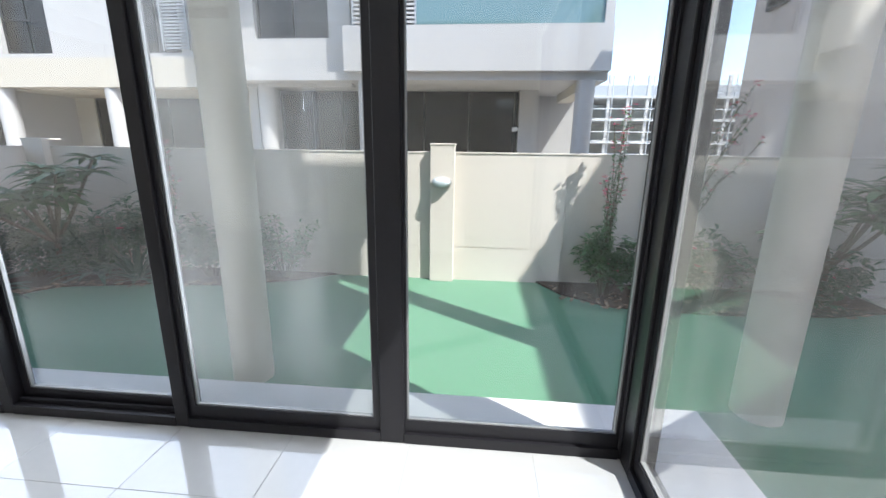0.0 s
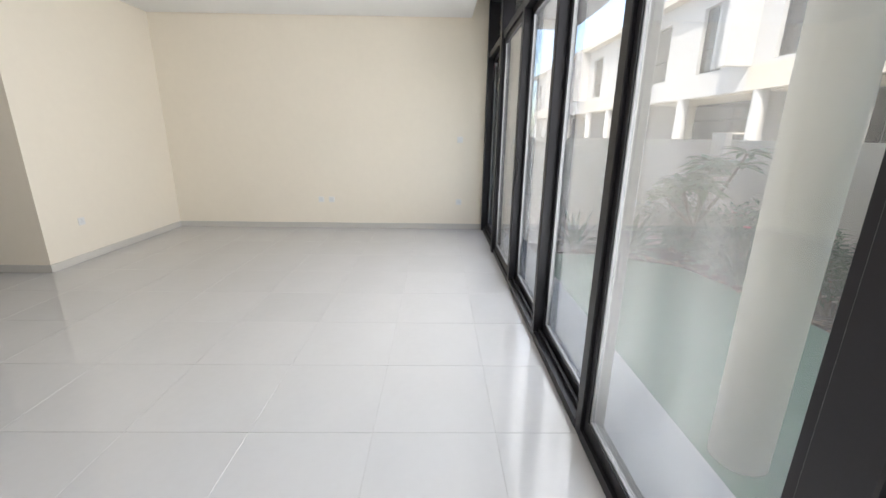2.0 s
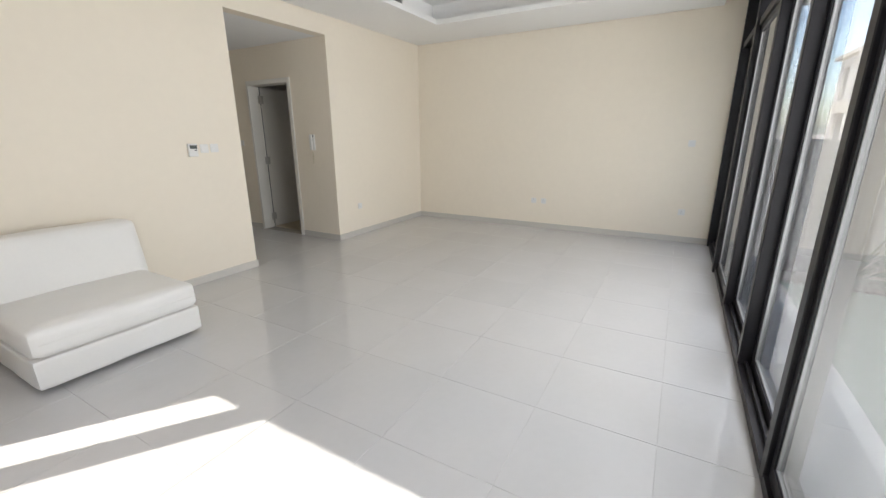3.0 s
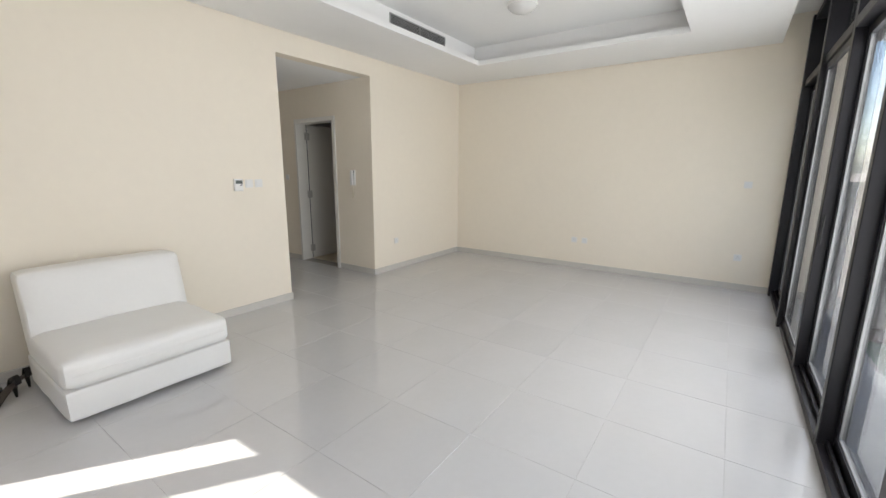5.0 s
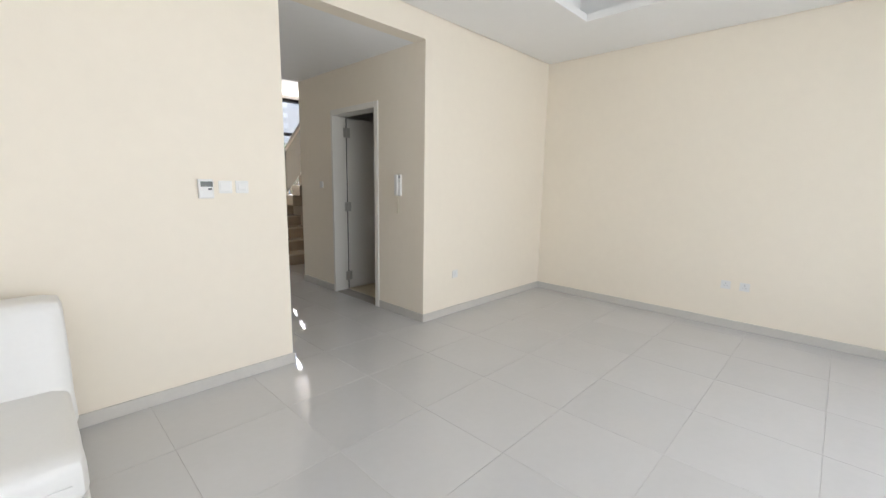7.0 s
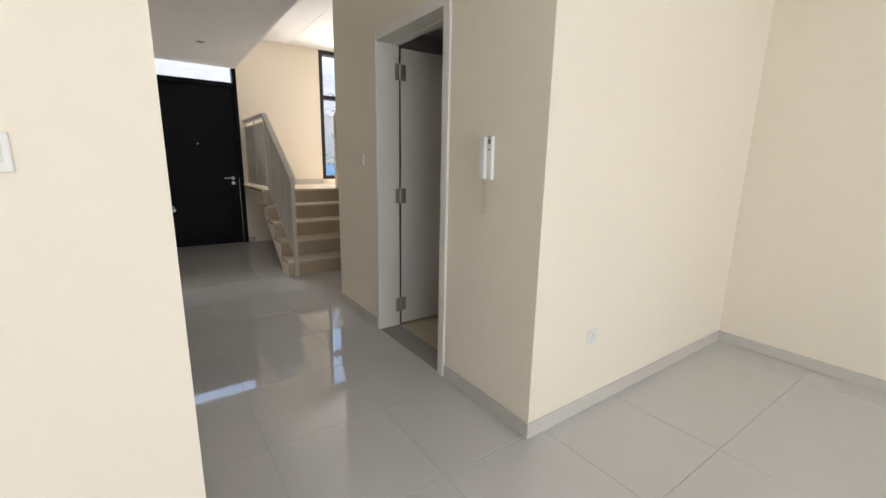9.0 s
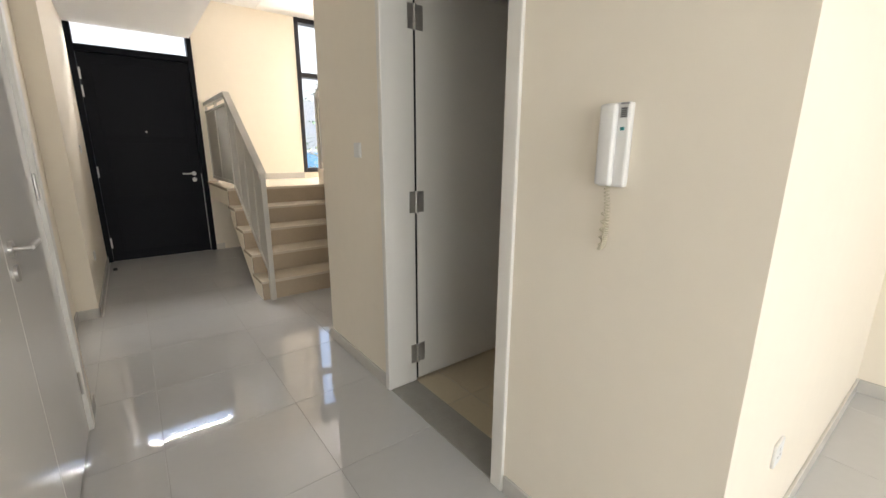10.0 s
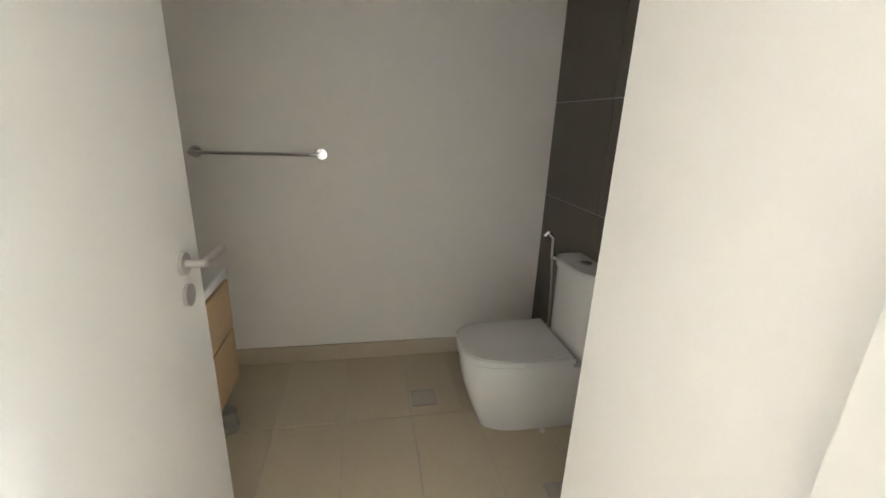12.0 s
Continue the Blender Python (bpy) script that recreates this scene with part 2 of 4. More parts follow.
# ---------- plan ----------
W, E, S, G = -2.07, 4.33, 0.0, 4.39      # living room: west and east walls, south wall, glazed north wall
CEIL, TRAY_UP, HALL_C = 2.785, 3.06, 2.57
HX0, HX1, HY = 0.0, 1.31, -5.80          # hall: west and east walls, street wall
BX, BY0, BY1, BC = -2.07, -2.20, -0.13, 2.40

# ---------- shell ----------
base = setting("floor", boxes((W - 0.15, E + 0.12, -5.95, G + 0.14, -0.30, -0.002)), M_GROUT, "pale polished porcelain tile floor with thin joints")

setting("wall_west", boxes((W - 0.18, W, S, G + 0.1, 0, 3.2)), M_WALL, "cream painted plain wall")
setting("wall_south", boxes((HX1, E + 0.12, -0.15, 0, 0, 3.2), (W - 0.18, HX0, -0.13, 0, 0, 3.2), (HX0, HX1, -0.15, 0, HALL_C, 3.2)), M_WALL, "cream painted wall with a hall opening")
setting("wall_east", boxes((E, E + 0.18, 0, 0.73, 0, 3.2), (E, E + 0.16, 0.73, G, 2.66, 3.2)), M_WALL, "cream painted wall beside the glazing")
DY0, DY1, DZ = -1.50, -0.745, 2.08        # bathroom doorway
setting("wall_hall_west", boxes((-0.15, 0, -0.69, -0.13, 0, HALL_C), (-0.15, 0, -2.36, -1.572, 0, HALL_C), (-0.15, 0, -1.572, -0.69, 2.135, HALL_C)), M_WALL, "cream painted hall wall with a doorway")
setting("wall_shaft", boxes((-0.625, -0.15, -0.70, -0.13, 0, BC + 0.1)), M_BATHWALL, "white painted service shaft wall")
setting("wall_hall_east", boxes((HX1, 1.46, -0.76, -0.15, 0, HALL_C), (HX1, 1.46, -2.32, -2.16, 0, HALL_C), (HX1, 1.46, -2.16, -0.76, 2.135, HALL_C), (1.47, 1.60, -3.80, -2.32, 0, HALL_C), (1.335, 1.60, HY, -3.80, 0, HALL_C)), M_WALL, "cream painted hall wall with a recess")
setting("wall_behind_door", boxes((1.60, 1.72, -2.4, -0.6, 0, 2.6)), M_WALL, "plain wall behind the hall door")
setting("wall_street", boxes((-2.30, -1.96, HY - 0.2, HY, 0, 3.3), (-1.96, -1.04, HY - 0.2, HY, 0, 0.98), (-1.04, 0.20, HY - 0.2, HY, 0, 3.3), (1.335, 1.60, HY - 0.2, HY, 0, 3.3), (0.20, 1.335, HY - 0.2, HY, 2.65, 3.3)), M_WALL, "cream painted street wall with door and window openings")
setting("wall_stair_west", boxes((-2.30, -2.12, HY, -2.36, 0, 3.3)), M_WALL, "cream painted stairwell wall")
setting("wall_stair_north", boxes((-2.12, -0.15, -2.36, BY0, 0, 3.3)), M_WALL, "cream painted wall behind the stair")
setting("wall_bath_west", boxes((BX - 0.18, BX, BY0, BY1, 0, BC + 0.1)), M_BATHWALL, "off-white painted bathroom wall")
setting("wall_bath_south", boxes((BX, -0.15, BY0 - 0.004, BY0 + 0.02, 0, BC + 0.1)), M_BATHWALL, "off-white painted bathroom wall")
setting("wall_bath_east", boxes((-0.165, -0.152, BY0 + 0.02, -1.59, 0, BC + 0.1), (-0.165, -0.152, -1.59, -0.71, 2.135, BC + 0.1)), M_BATHWALL, "off-white painted bathroom wall")
setting("wall_bath_north", boxes((BX, -0.58, -0.145, -0.128, 0, BC + 0.1)), M_DARKGROUT, "pale grout bed behind dark tiles")

# Ceilings: a dropped border round a raised tray with a hidden cove, and a curtain pocket along the glass.
TX0, TX1, TY0, TY1 = -1.10, 3.30, 0.93, 3.37
CV = 0.15
setting("ceiling", boxes(
    (W + 0.014, TX0, 0.014, 4.15, CEIL, CEIL + 0.06), (TX1, E - 0.014, 0.014, 4.15, CEIL, CEIL + 0.06), (TX0, TX1, 0.014, TY0, CEIL, CEIL + 0.06), (TX0, TX1, TY1, 4.15, CEIL, CEIL + 0.06),
    (W, TX0 - CV, 0, 4.15, CEIL + 0.06, TRAY_UP), (TX1 + CV, E, 0, 4.15, CEIL + 0.06, TRAY_UP), (TX0 - CV, TX1 + CV, 0, TY0 - CV, CEIL + 0.06, TRAY_UP), (TX0 - CV, TX1 + CV, TY1 + CV, 4.15, CEIL + 0.06, TRAY_UP),
    (W, E, 0, G + 0.12, TRAY_UP, TRAY_UP + 0.15)), M_CEIL, "white plasterboard tray ceiling with a cove")
setting("ceiling_hall", boxes((0.215, 1.60, HY, -0.15, HALL_C, HALL_C + 0.12), (0.0, 0.215, -2.36, -0.15, HALL_C, HALL_C + 0.12)), M_CEIL, "white plasterboard hall ceiling")
setting("ceiling_stair", boxes((-0.548, 0.213, HY, -2.36, 3.03, 3.2), (-2.3, -0.552, HY, -2.36, 3.03, 3.2), (-0.56, -0.54, HY, -2.36, 3.036, 3.19), (0.215, 0.30, HY, -2.36, HALL_C + 0.12, 3.2)), M_CEIL, "white stairwell ceiling with a panel joint")
setting("ceiling_bath", boxes((BX, -0.15, BY0, BY1, BC, BC + 0.1)), M_CEIL, "white bathroom ceiling")
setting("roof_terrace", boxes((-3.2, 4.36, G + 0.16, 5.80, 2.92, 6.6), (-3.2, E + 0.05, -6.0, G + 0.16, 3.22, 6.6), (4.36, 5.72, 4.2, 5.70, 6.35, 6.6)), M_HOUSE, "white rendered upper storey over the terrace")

# Skirting tiles along the walls.
H = 0.076
for nm, rows in (
    ("baseboard_south", ((HX1 + 0.0, E, 0.0, 0.012, 0, H), (W, HX0, 0.0, 0.012, 0, H))),
    ("baseboard_west", ((W, W + 0.012, 0.012, G, 0, H),)),
    ("baseboard_east", ((E - 0.012, E, 0.012, 0.73, 0, H),)),
    ("baseboard_hall", ((0.0, 0.012, -0.68, 0.012, 0, H), (0.0, 0.012, -2.36, -1.583, 0, H), (-0.15, 0.012, -2.372, -2.36, 0, H), (HX1 - 0.012, HX1, -0.755, 0.012, 0, H), (HX1 - 0.012, HX1, -2.33, -2.165, 0, H), (1.458, 1.47, -3.80, -2.33, 0, H), (1.323, 1.335, HY, -3.788, 0, H), (1.323, 1.47, -3.80, -3.788, 0, H))),
    ("baseboard_stair", ((-1.04, 0.10, HY, HY + 0.012, 0.90, 0.98), (0.10, 0.20, HY, HY + 0.012, 0, H)))):
    setting(nm, boxes(*rows, bevel=0.002, seg=1), M_SKIRT, "grey porcelain skirting")
setting("baseboard_bath", boxes((BX, BX + 0.012, BY0 + 0.02, BY1 - 0.02, 0, 0.095), (BX, -0.17, BY0 + 0.02, BY0 + 0.032, 0, 0.095), (-0.625, -0.17, -0.712, -0.70, 0, 0.095)), M_BATHSKIRT, "beige tile skirting")
setting("threshold", boxes((-0.165, 0.003, -1.545, -0.745, -0.01, 0.004), bevel=0.002, seg=1), M_GRAN, "grey marble doorway threshold")

# ---------- glazing ----------
FR = 0.03


def window_wall(name, label, posts, lo, hi, mid, along, base_at, dusty=(), deep=0.11, sliders=(), fixed=(), proud=0.0):
    """A glazed wall along x (at y) or along y (at x): posts (place, half width), sill, transom, head, panes and sliding sashes."""
    wnd = tagged(thing(name, label, "window"), kind="structure")

    def bx(a0, a1, d0, d1, z0, z1):
        return (a0, a1, base_at + d0, base_at + d1, z0, z1) if along == "x" else (base_at + d0, base_at + d1, a0, a1, z0, z1)

    for a, h in posts:
        part("post", boxes(bx(a - h, a + h, -proud if (a, h) in posts[:2] else 0, deep, lo, hi), bevel=0.004, seg=1), M_FRAME, wnd)
    for (a, ha), (b, hb) in zip(posts, posts[1:]):
        a0, a1 = a + ha, b - hb
        part("sill", boxes(bx(a0, a1, 0.0, deep, lo, lo + 0.05), bx(a0, a1, 0.035, 0.05, lo + 0.05, lo + 0.075), bx(a0, a1, 0.075, 0.09, lo + 0.05, lo + 0.075)), M_FRAME, wnd)
        part("transom", boxes(bx(a0, a1, 0.0, deep, mid, mid + 0.07), bevel=0.004, seg=1), M_FRAME, wnd)
        if hi - mid > 0.2:
            part("head", boxes(bx(a0, a1, 0, deep, hi - 0.05, hi)), M_FRAME, wnd)
            part("upper_pane", boxes(bx(a0, a1, 0.092, 0.1, mid + 0.07, hi - 0.05)), M_GLASS, wnd)
        i = posts.index((a, ha))
        w = 0.012 if i in fixed else 0.035
        d0 = 0.065 if i in sliders else 0.018
        sash = part("sash", boxes(bx(a0, a0 + w, d0, d0 + 0.035, lo + 0.05, mid), bx(a1 - w, a1, d0, d0 + 0.035, lo + 0.05, mid), bx(a0 + w, a1 - w, d0, d0 + 0.035, lo + 0.05, lo + 0.115), bx(a0 + w, a1 - w, d0, d0 + 0.035, mid - 0.055, mid)), M_FRAME, wnd)
        part("gasket", boxes(bx(a0 + w, a0 + w + 0.006, d0 + 0.008, d0 + 0.027, lo + 0.115, mid - 0.055), bx(a1 - w - 0.006, a1 - w, d0 + 0.008, d0 + 0.027, lo + 0.115, mid - 0.055), bx(a0 + w, a1 - w, d0 + 0.008, d0 + 0.027, lo + 0.115, lo + 0.121)), M_GPL, sash)
        part("pane", boxes(bx(a0 + w, a1 - w, d0 + 0.013, d0 + 0.021, lo + 0.115, mid - 0.055)), (M_GLASS_SUNNY if along == "y" else M_GLASS_DUSTY) if i in dusty else M_GLASS, sash)
    return wnd


NORTH = [(W + 0.045, 0.045), (-0.87, 0.05), (0.20, 0.04), (1.23, 0.03), (2.19, 0.035), (3.255, 0.058), (4.325, 0.025)]
win_n = window_wall("window_1", "dark bronze aluminium sliding glass wall facing the garden", NORTH, 0.0, 3.0, 2.30, "x", G, dusty=(1, 4), sliders=(0, 2, 3), fixed=(5,), proud=0.02)
EAST = [(0.78, 0.05), (1.19, 0.05), (2.80, 0.03), (4.335, 0.05)]
win_e = window_wall("window_2", "dark bronze aluminium glass wall beside the sunny corner", EAST, 0.0, 2.66, 2.59, "y", E - 0.02, dusty=(1, 2), deep=0.11)
part("corner_post", boxes((E + 0.02, E + 0.13, G - 0.005, G + 0.13, 0, 3.0), bevel=0.006, seg=1), M_FRAME, win_n)
# Flush pulls on the sliding sashes
for x in (0.27, 2.20):
    part("pull", boxes((x - 0.012, x + 0.012, G + 0.012, G + 0.02, 0.95, 1.15), bevel=0.004, seg=1), M_MATTBLACK, win_n, "black flush pull")
part("weather_strip", boxes((W, E, G + 0.11, G + 0.135, -0.15, 0.02)), M_FRAME, win_n)

# ---------- doors ----------


def lever(name_parent, x, y, z, side, turn, mat_=None):
    """A steel lever handle with its rose and a key rose below; side: way out of the leaf; turn: way that the lever points."""
    mat_ = mat_ or M_STEEL
    s, d = Vector(side), Vector(turn)
    o = Vector((x, y, z))
    h = part("handle", bars([(o, o + s * 0.05), (o + s * 0.045, o + s * 0.045 + d * 0.125)], 0.0095, 12), mat_, name_parent, "brushed steel lever handle", True)
    part("rose", bars([(o, o + s * 0.009)], 0.026, 20), mat_, h, "", True)
    part("key_rose", bars([(o + Vector((0, 0, -0.075)), o + s * 0.009 + Vector((0, 0, -0.075)))], 0.026, 20), mat_, h, "", True)
    return h


door = tagged(thing("door_1", "white lacquered bathroom door standing open inward", "door"), kind="structure")
part("architrave", boxes((0.0, 0.016, -1.582, -1.545, 0, 2.14), (0.0, 0.016, -0.745, -0.685, 0, 2.14), (0.0, 0.016, -1.545, -0.745, 2.08, 2.14), bevel=0.004, seg=2), M_TRIM, door)
jamb = part("jamb", boxes((-0.165, 0.006, -1.57, -1.546, 0, 2.10), (-0.165, 0.006, -0.746, -0.72, 0, 2.10), (-0.165, 0.006, -1.546, -0.746, 2.08, 2.10), (-0.112, -0.10, -0.750, -0.746, 0, 2.08), (-0.115, -0.10, -1.546, -0.75, 2.076, 2.08)), M_TRIM, door)
part("strike_plate", boxes((-0.085, -0.062, -0.749, -0.744, 0.93, 1.10), (-0.098, -0.085, -0.749, -0.744, 1.035, 1.09), bevel=0.001, seg=1), M_STEEL, jamb, "brushed steel strike plate")
leaf = part("leaf", boxes((-0.985, -0.182, -1.588, -1.548, 0.012, 2.07), bevel=0.003, seg=2), M_DOORW, door, "white lacquered flush leaf")
lever(leaf, -0.89, -1.548, 1.0, (0, 1, 0), (-1, 0, 0))
lever(leaf, -0.89, -1.588, 1.0, (0, -1, 0), (1, 0, 0))
for z in (1.905, 1.032, 0.174):
    hg = part("hinge", boxes((-0.222, -0.180, -1.549, -1.5455, z - 0.055, z + 0.055), (-0.167, -0.132, -1.548, -1.5425, z - 0.055, z + 0.055)), M_STEEL, leaf, "steel butt hinge")
    part("knuckle", bars([((-0.1735, -1.543, z - 0.057 + 0.038 * k), (-0.1735, -1.543, z - 0.021 + 0.038 * k)) for k in range(3)], 0.0085, 10), M_STEEL, hg, "", True)
# Black strip added in the hinge gap to stand for its shade.
part("door_seal", boxes((-0.1815, -0.1655, -1.562, -1.553, 0.01, 2.08)), M_MATTBLACK, door, "black strip for the shade in the hinge gap")

door2 = tagged(thing("door_2", "closed glossy white double-leaf hall cupboard door", "door"), kind="structure")
part("architrave", boxes((1.294, 1.310, -2.165, -2.105, 0, 2.14), (1.294, 1.310, -0.815, -0.755, 0, 2.14), (1.294, 1.310, -2.105, -0.815, 2.08, 2.14), bevel=0.004, seg=2), M_TRIM, door2)
part("jamb", boxes((1.305, 1.46, -2.13, -2.104, 0, 2.10), (1.305, 1.46, -0.816, -0.79, 0, 2.10), (1.305, 1.46, -2.104, -0.816, 2.08, 2.10)), M_TRIM, door2)
M_DOORG = mat("glossy_white_lacquer", (0.76, 0.74, 0.70), 0.10, var=0.01, scale=2, bump=0.015, bscale=8)
part("leaf", boxes((1.312, 1.352, -1.415, -0.818, 0.012, 2.078), bevel=0.003, seg=2), M_DOORG, door2)
leaf2 = part("leaf", boxes((1.312, 1.352, -2.102, -1.418, 0.012, 2.078), bevel=0.003, seg=2), M_DOORG, door2)
lever(leaf2, 1.312, -1.485, 1.0, (-1, 0, 0), (0, -1, 0))
for z in (1.885, 1.14, 0.25):
    part("hinge", boxes((1.302, 1.312, -2.115, -2.092, z - 0.055, z + 0.055), bevel=0.003, seg=1), M_STEEL, leaf2)

door3 = tagged(thing("door_3", "black stained front door under a glazed transom", "door"), kind="structure")
FX0, FX1 = 0.20, 1.335
part("frame", boxes((FX0, FX0 + 0.055, HY - 0.11, HY + 0.012, 0, 2.65), (FX1 - 0.055, FX1, HY - 0.11, HY + 0.012, 0, 2.65), (FX0 + 0.055, FX1 - 0.055, HY - 0.11, HY + 0.012, 2.30, 2.37), (FX0 + 0.055, FX1 - 0.055, HY - 0.11, HY + 0.012, 2.615, 2.65), bevel=0.004, seg=1), M_DOORB, door3)
leaf3 = part("leaf", boxes((FX0 + 0.057, FX1 - 0.057, HY - 0.075, HY - 0.025, 0.0, 2.298), bevel=0.003, seg=1), M_DOORB, door3)
for z0, z1 in ((0.12, 0.70), (0.76, 1.36), (1.42, 2.20)):
    part("panel", boxes((FX0 + 0.17, FX1 - 0.17, HY - 0.026, HY - 0.020, z0, z1), bevel=0.003, seg=1), M_DOORB, leaf3)
lever(leaf3, 0.345, HY - 0.025, 1.0, (0, 1, 0), (1, 0, 0))
part("peephole", bars([((0.768, HY - 0.022, 1.49), (0.768, HY - 0.008, 1.49))], 0.011, 14), M_STEEL, leaf3, "steel peephole", True)
for z in (2.08, 1.90, 1.04, 0.22):
    part("hinge", boxes((FX1 - 0.072, FX1 - 0.045, HY - 0.026, HY - 0.014, z - 0.06, z + 0.06), bevel=0.003, seg=1), M_STEEL, leaf3, "steel hinge")
part("edge_strip", boxes((FX0 + 0.060, FX0 + 0.066, HY - 0.026, HY - 0.020, 0.02, 1.0)), M_STEEL, leaf3)
part("transom_pane", boxes((FX0 + 0.055, FX1 - 0.055, HY - 0.065, HY - 0.057, 2.37, 2.615)), M_GLASS, door3)

win_s = tagged(thing("window_3", "tall dark framed stairwell window to the street", "window"), kind="structure")
for r in ((-1.096, -1.04, 0.98, 3.03), (-1.96, -1.90, 0.98, 3.03)):
    part("post", boxes((r[0], r[1], HY - 0.13, HY + 0.01, r[2], r[3]), bevel=0.004, seg=1), M_FRAME, win_s)
for z in (0.98, 2.28, 2.97):
    part("rail", boxes((-1.90, -1.096, HY - 0.13, HY + 0.01, z, z + 0.06), bevel=0.004, seg=1), M_FRAME, win_s)
for z0, z1 in ((1.04, 2.28), (2.34, 2.97)):
    part("pane", boxes((-1.90, -1.096, HY - 0.07, HY - 0.062, z0, z1)), M_GLASS, win_s)

# ---------- stair ----------
stair = thing("staircase", "beige marble stair with a metal balustrade", "stairs")
RISE, RUN, Y0, SX0, SX1 = 0.18, 0.28, -3.42, -0.92, 0.20
for i in range(4):
    y = Y0 - RUN * i
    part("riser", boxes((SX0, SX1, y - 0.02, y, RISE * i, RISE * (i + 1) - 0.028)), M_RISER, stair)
    part("tread", boxes((SX0, SX1 + 0.012, y - RUN - 0.02, y + 0.014, RISE * (i + 1) - 0.028, RISE * (i + 1)), bevel=0.004, seg=2), M_STEP, stair)
yl = Y0 - RUN * 4
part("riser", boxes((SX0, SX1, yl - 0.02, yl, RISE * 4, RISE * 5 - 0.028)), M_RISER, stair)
part("landing", boxes((-2.10, SX1 + 0.012, HY + 0.002, yl + 0.014, RISE * 5 - 0.03, RISE * 5), bevel=0.004, seg=2), M_STEP, stair)
part("landing_slab", boxes((-2.10, SX1 - 0.01, HY + 0.002, yl - 0.02, RISE * 5 - 0.20, RISE * 5 - 0.03)), M_WALL, stair, "cream plastered landing slab")
bm = bmesh.new()
prof = [(Y0 - 0.02, 0.0), (Y0 - 0.30, 0.0), (yl - 0.02, RISE * 5 - 0.32), (yl - 0.02, RISE * 4 - 0.028)]
for i in range(3, -1, -1):
    prof += [(Y0 - RUN * i - 0.02, RISE * (i + 1) - 0.028 - (0.0)), (Y0 - RUN * i - 0.02, RISE * i - (0.028 if i else 0.0))][0 if i < 4 else 1:]
prof = prof[:-1]
vs0 = [bm.verts.new((SX0, y, z)) for y, z in prof]
vs1 = [bm.verts.new((SX1 - 0.006, y, z)) for y, z in prof]
bm.faces.new(vs0)
bm.faces.new(vs1[::-1])
for i in range(len(prof)):
    j = (i + 1) % len(prof)
    bm.faces.new((vs0[j], vs0[i], vs1[i], vs1[j]))
bmesh.ops.recalc_face_normals(bm, faces=bm.faces[:])
part("stringer", bm, M_WALL, stair, "cream plastered stair body")
part("wall_under_landing", boxes((-2.10, -0.35, HY + 0.004, HY + 0.10, 0.0, RISE * 5 - 0.20), (-2.10, -0.9, -5.7, yl - 0.02, 0, RISE * 5 - 0.20)), M_WALL, stair)
part("bottom_step", boxes((SX0, SX1, Y0 - 0.30, Y0 - 0.021, 0.0, 0.15)), M_WALL, stair)
# balustrade: posts, flat handrail, panels
RX = 0.125
T = 0.012
part("newel", boxes((RX - 0.022, RX + 0.022, Y0 - 0.005, Y0 + 0.045, 0.0, 1.10), bevel=0.004, seg=1), M_RAIL, stair)


def slope_bar(y0, z0, y1, z1, w, h, x=RX):
    """A flat bar along the slope, cut upright at both ends."""
    b = bmesh.new()
    q = [b.verts.new((x + sx * w / 2, y, z + sz * h)) for y, z in ((y0, z0), (y1, z1)) for sx, sz in ((-1, 0), (1, 0), (1, 1), (-1, 1))]
    for f in ((3, 2, 1, 0), (4, 5, 6, 7), (0, 1, 5, 4), (1, 2, 6, 5), (2, 3, 7, 6), (3, 0, 4, 7)):
        b.faces.new([q[i] for i in f])
    bmesh.ops.recalc_face_normals(b, faces=b.faces[:])
    return b


ya, yb, za, zb = Y0 + 0.04, yl + 0.02, 1.06, 1.06 + RISE * 4
part("handrail", slope_bar(ya, za, yb, zb + 0.03, 0.06, 0.045), M_RAIL, stair)
part("handrail", boxes((RX - 0.03, RX + 0.03, HY + 0.002, yb, zb + 0.03, zb + 0.075), bevel=0.004, seg=1), M_RAIL, stair)
part("bottom_rail", slope_bar(ya, 0.20, yb, 0.20 + RISE * 4, 0.03, 0.03), M_RAIL, stair)
part("bottom_rail", boxes((RX - 0.015, RX + 0.015, HY + 0.002, yb, RISE * 5 + 0.04, RISE * 5 + 0.07)), M_RAIL, stair)
N = 4
for i in range(N):
    t0, t1 = i / N, (i + 1) / N
    y0, y1 = ya + (yb - ya) * t0 - 0.006, ya + (yb - ya) * t1 + 0.006
    part("panel", slope_bar(y0, 0.23 + RISE * 4 * t0, y1, 0.23 + RISE * 4 * t1, 0.010, 0.83), M_RAIL, stair)
    part("baluster", boxes((RX - 0.014, RX + 0.014, y1 - 0.02, y1 + 0.008, 0.20 + RISE * 4 * t1, 1.07 + RISE * 4 * t1)), M_RAIL, stair)
for y0, y1 in ((yb - 0.62, yb - 0.01), (HY + 0.01, yb - 0.64)):
    part("panel", boxes((RX - 0.005, RX + 0.005, y0, y1, RISE * 5 + 0.07, zb - 0.03)), M_RAIL, stair)
    part("baluster", boxes((RX - 0.014, RX + 0.014, y0 - 0.02, y0 + 0.002, RISE * 5 + 0.04, zb + 0.03)), M_RAIL, stair)
part("handrail", boxes((RX - 0.02, RX + 0.02, HY + 0.002, yb, zb - 0.05, zb - 0.03)), M_RAIL, stair)
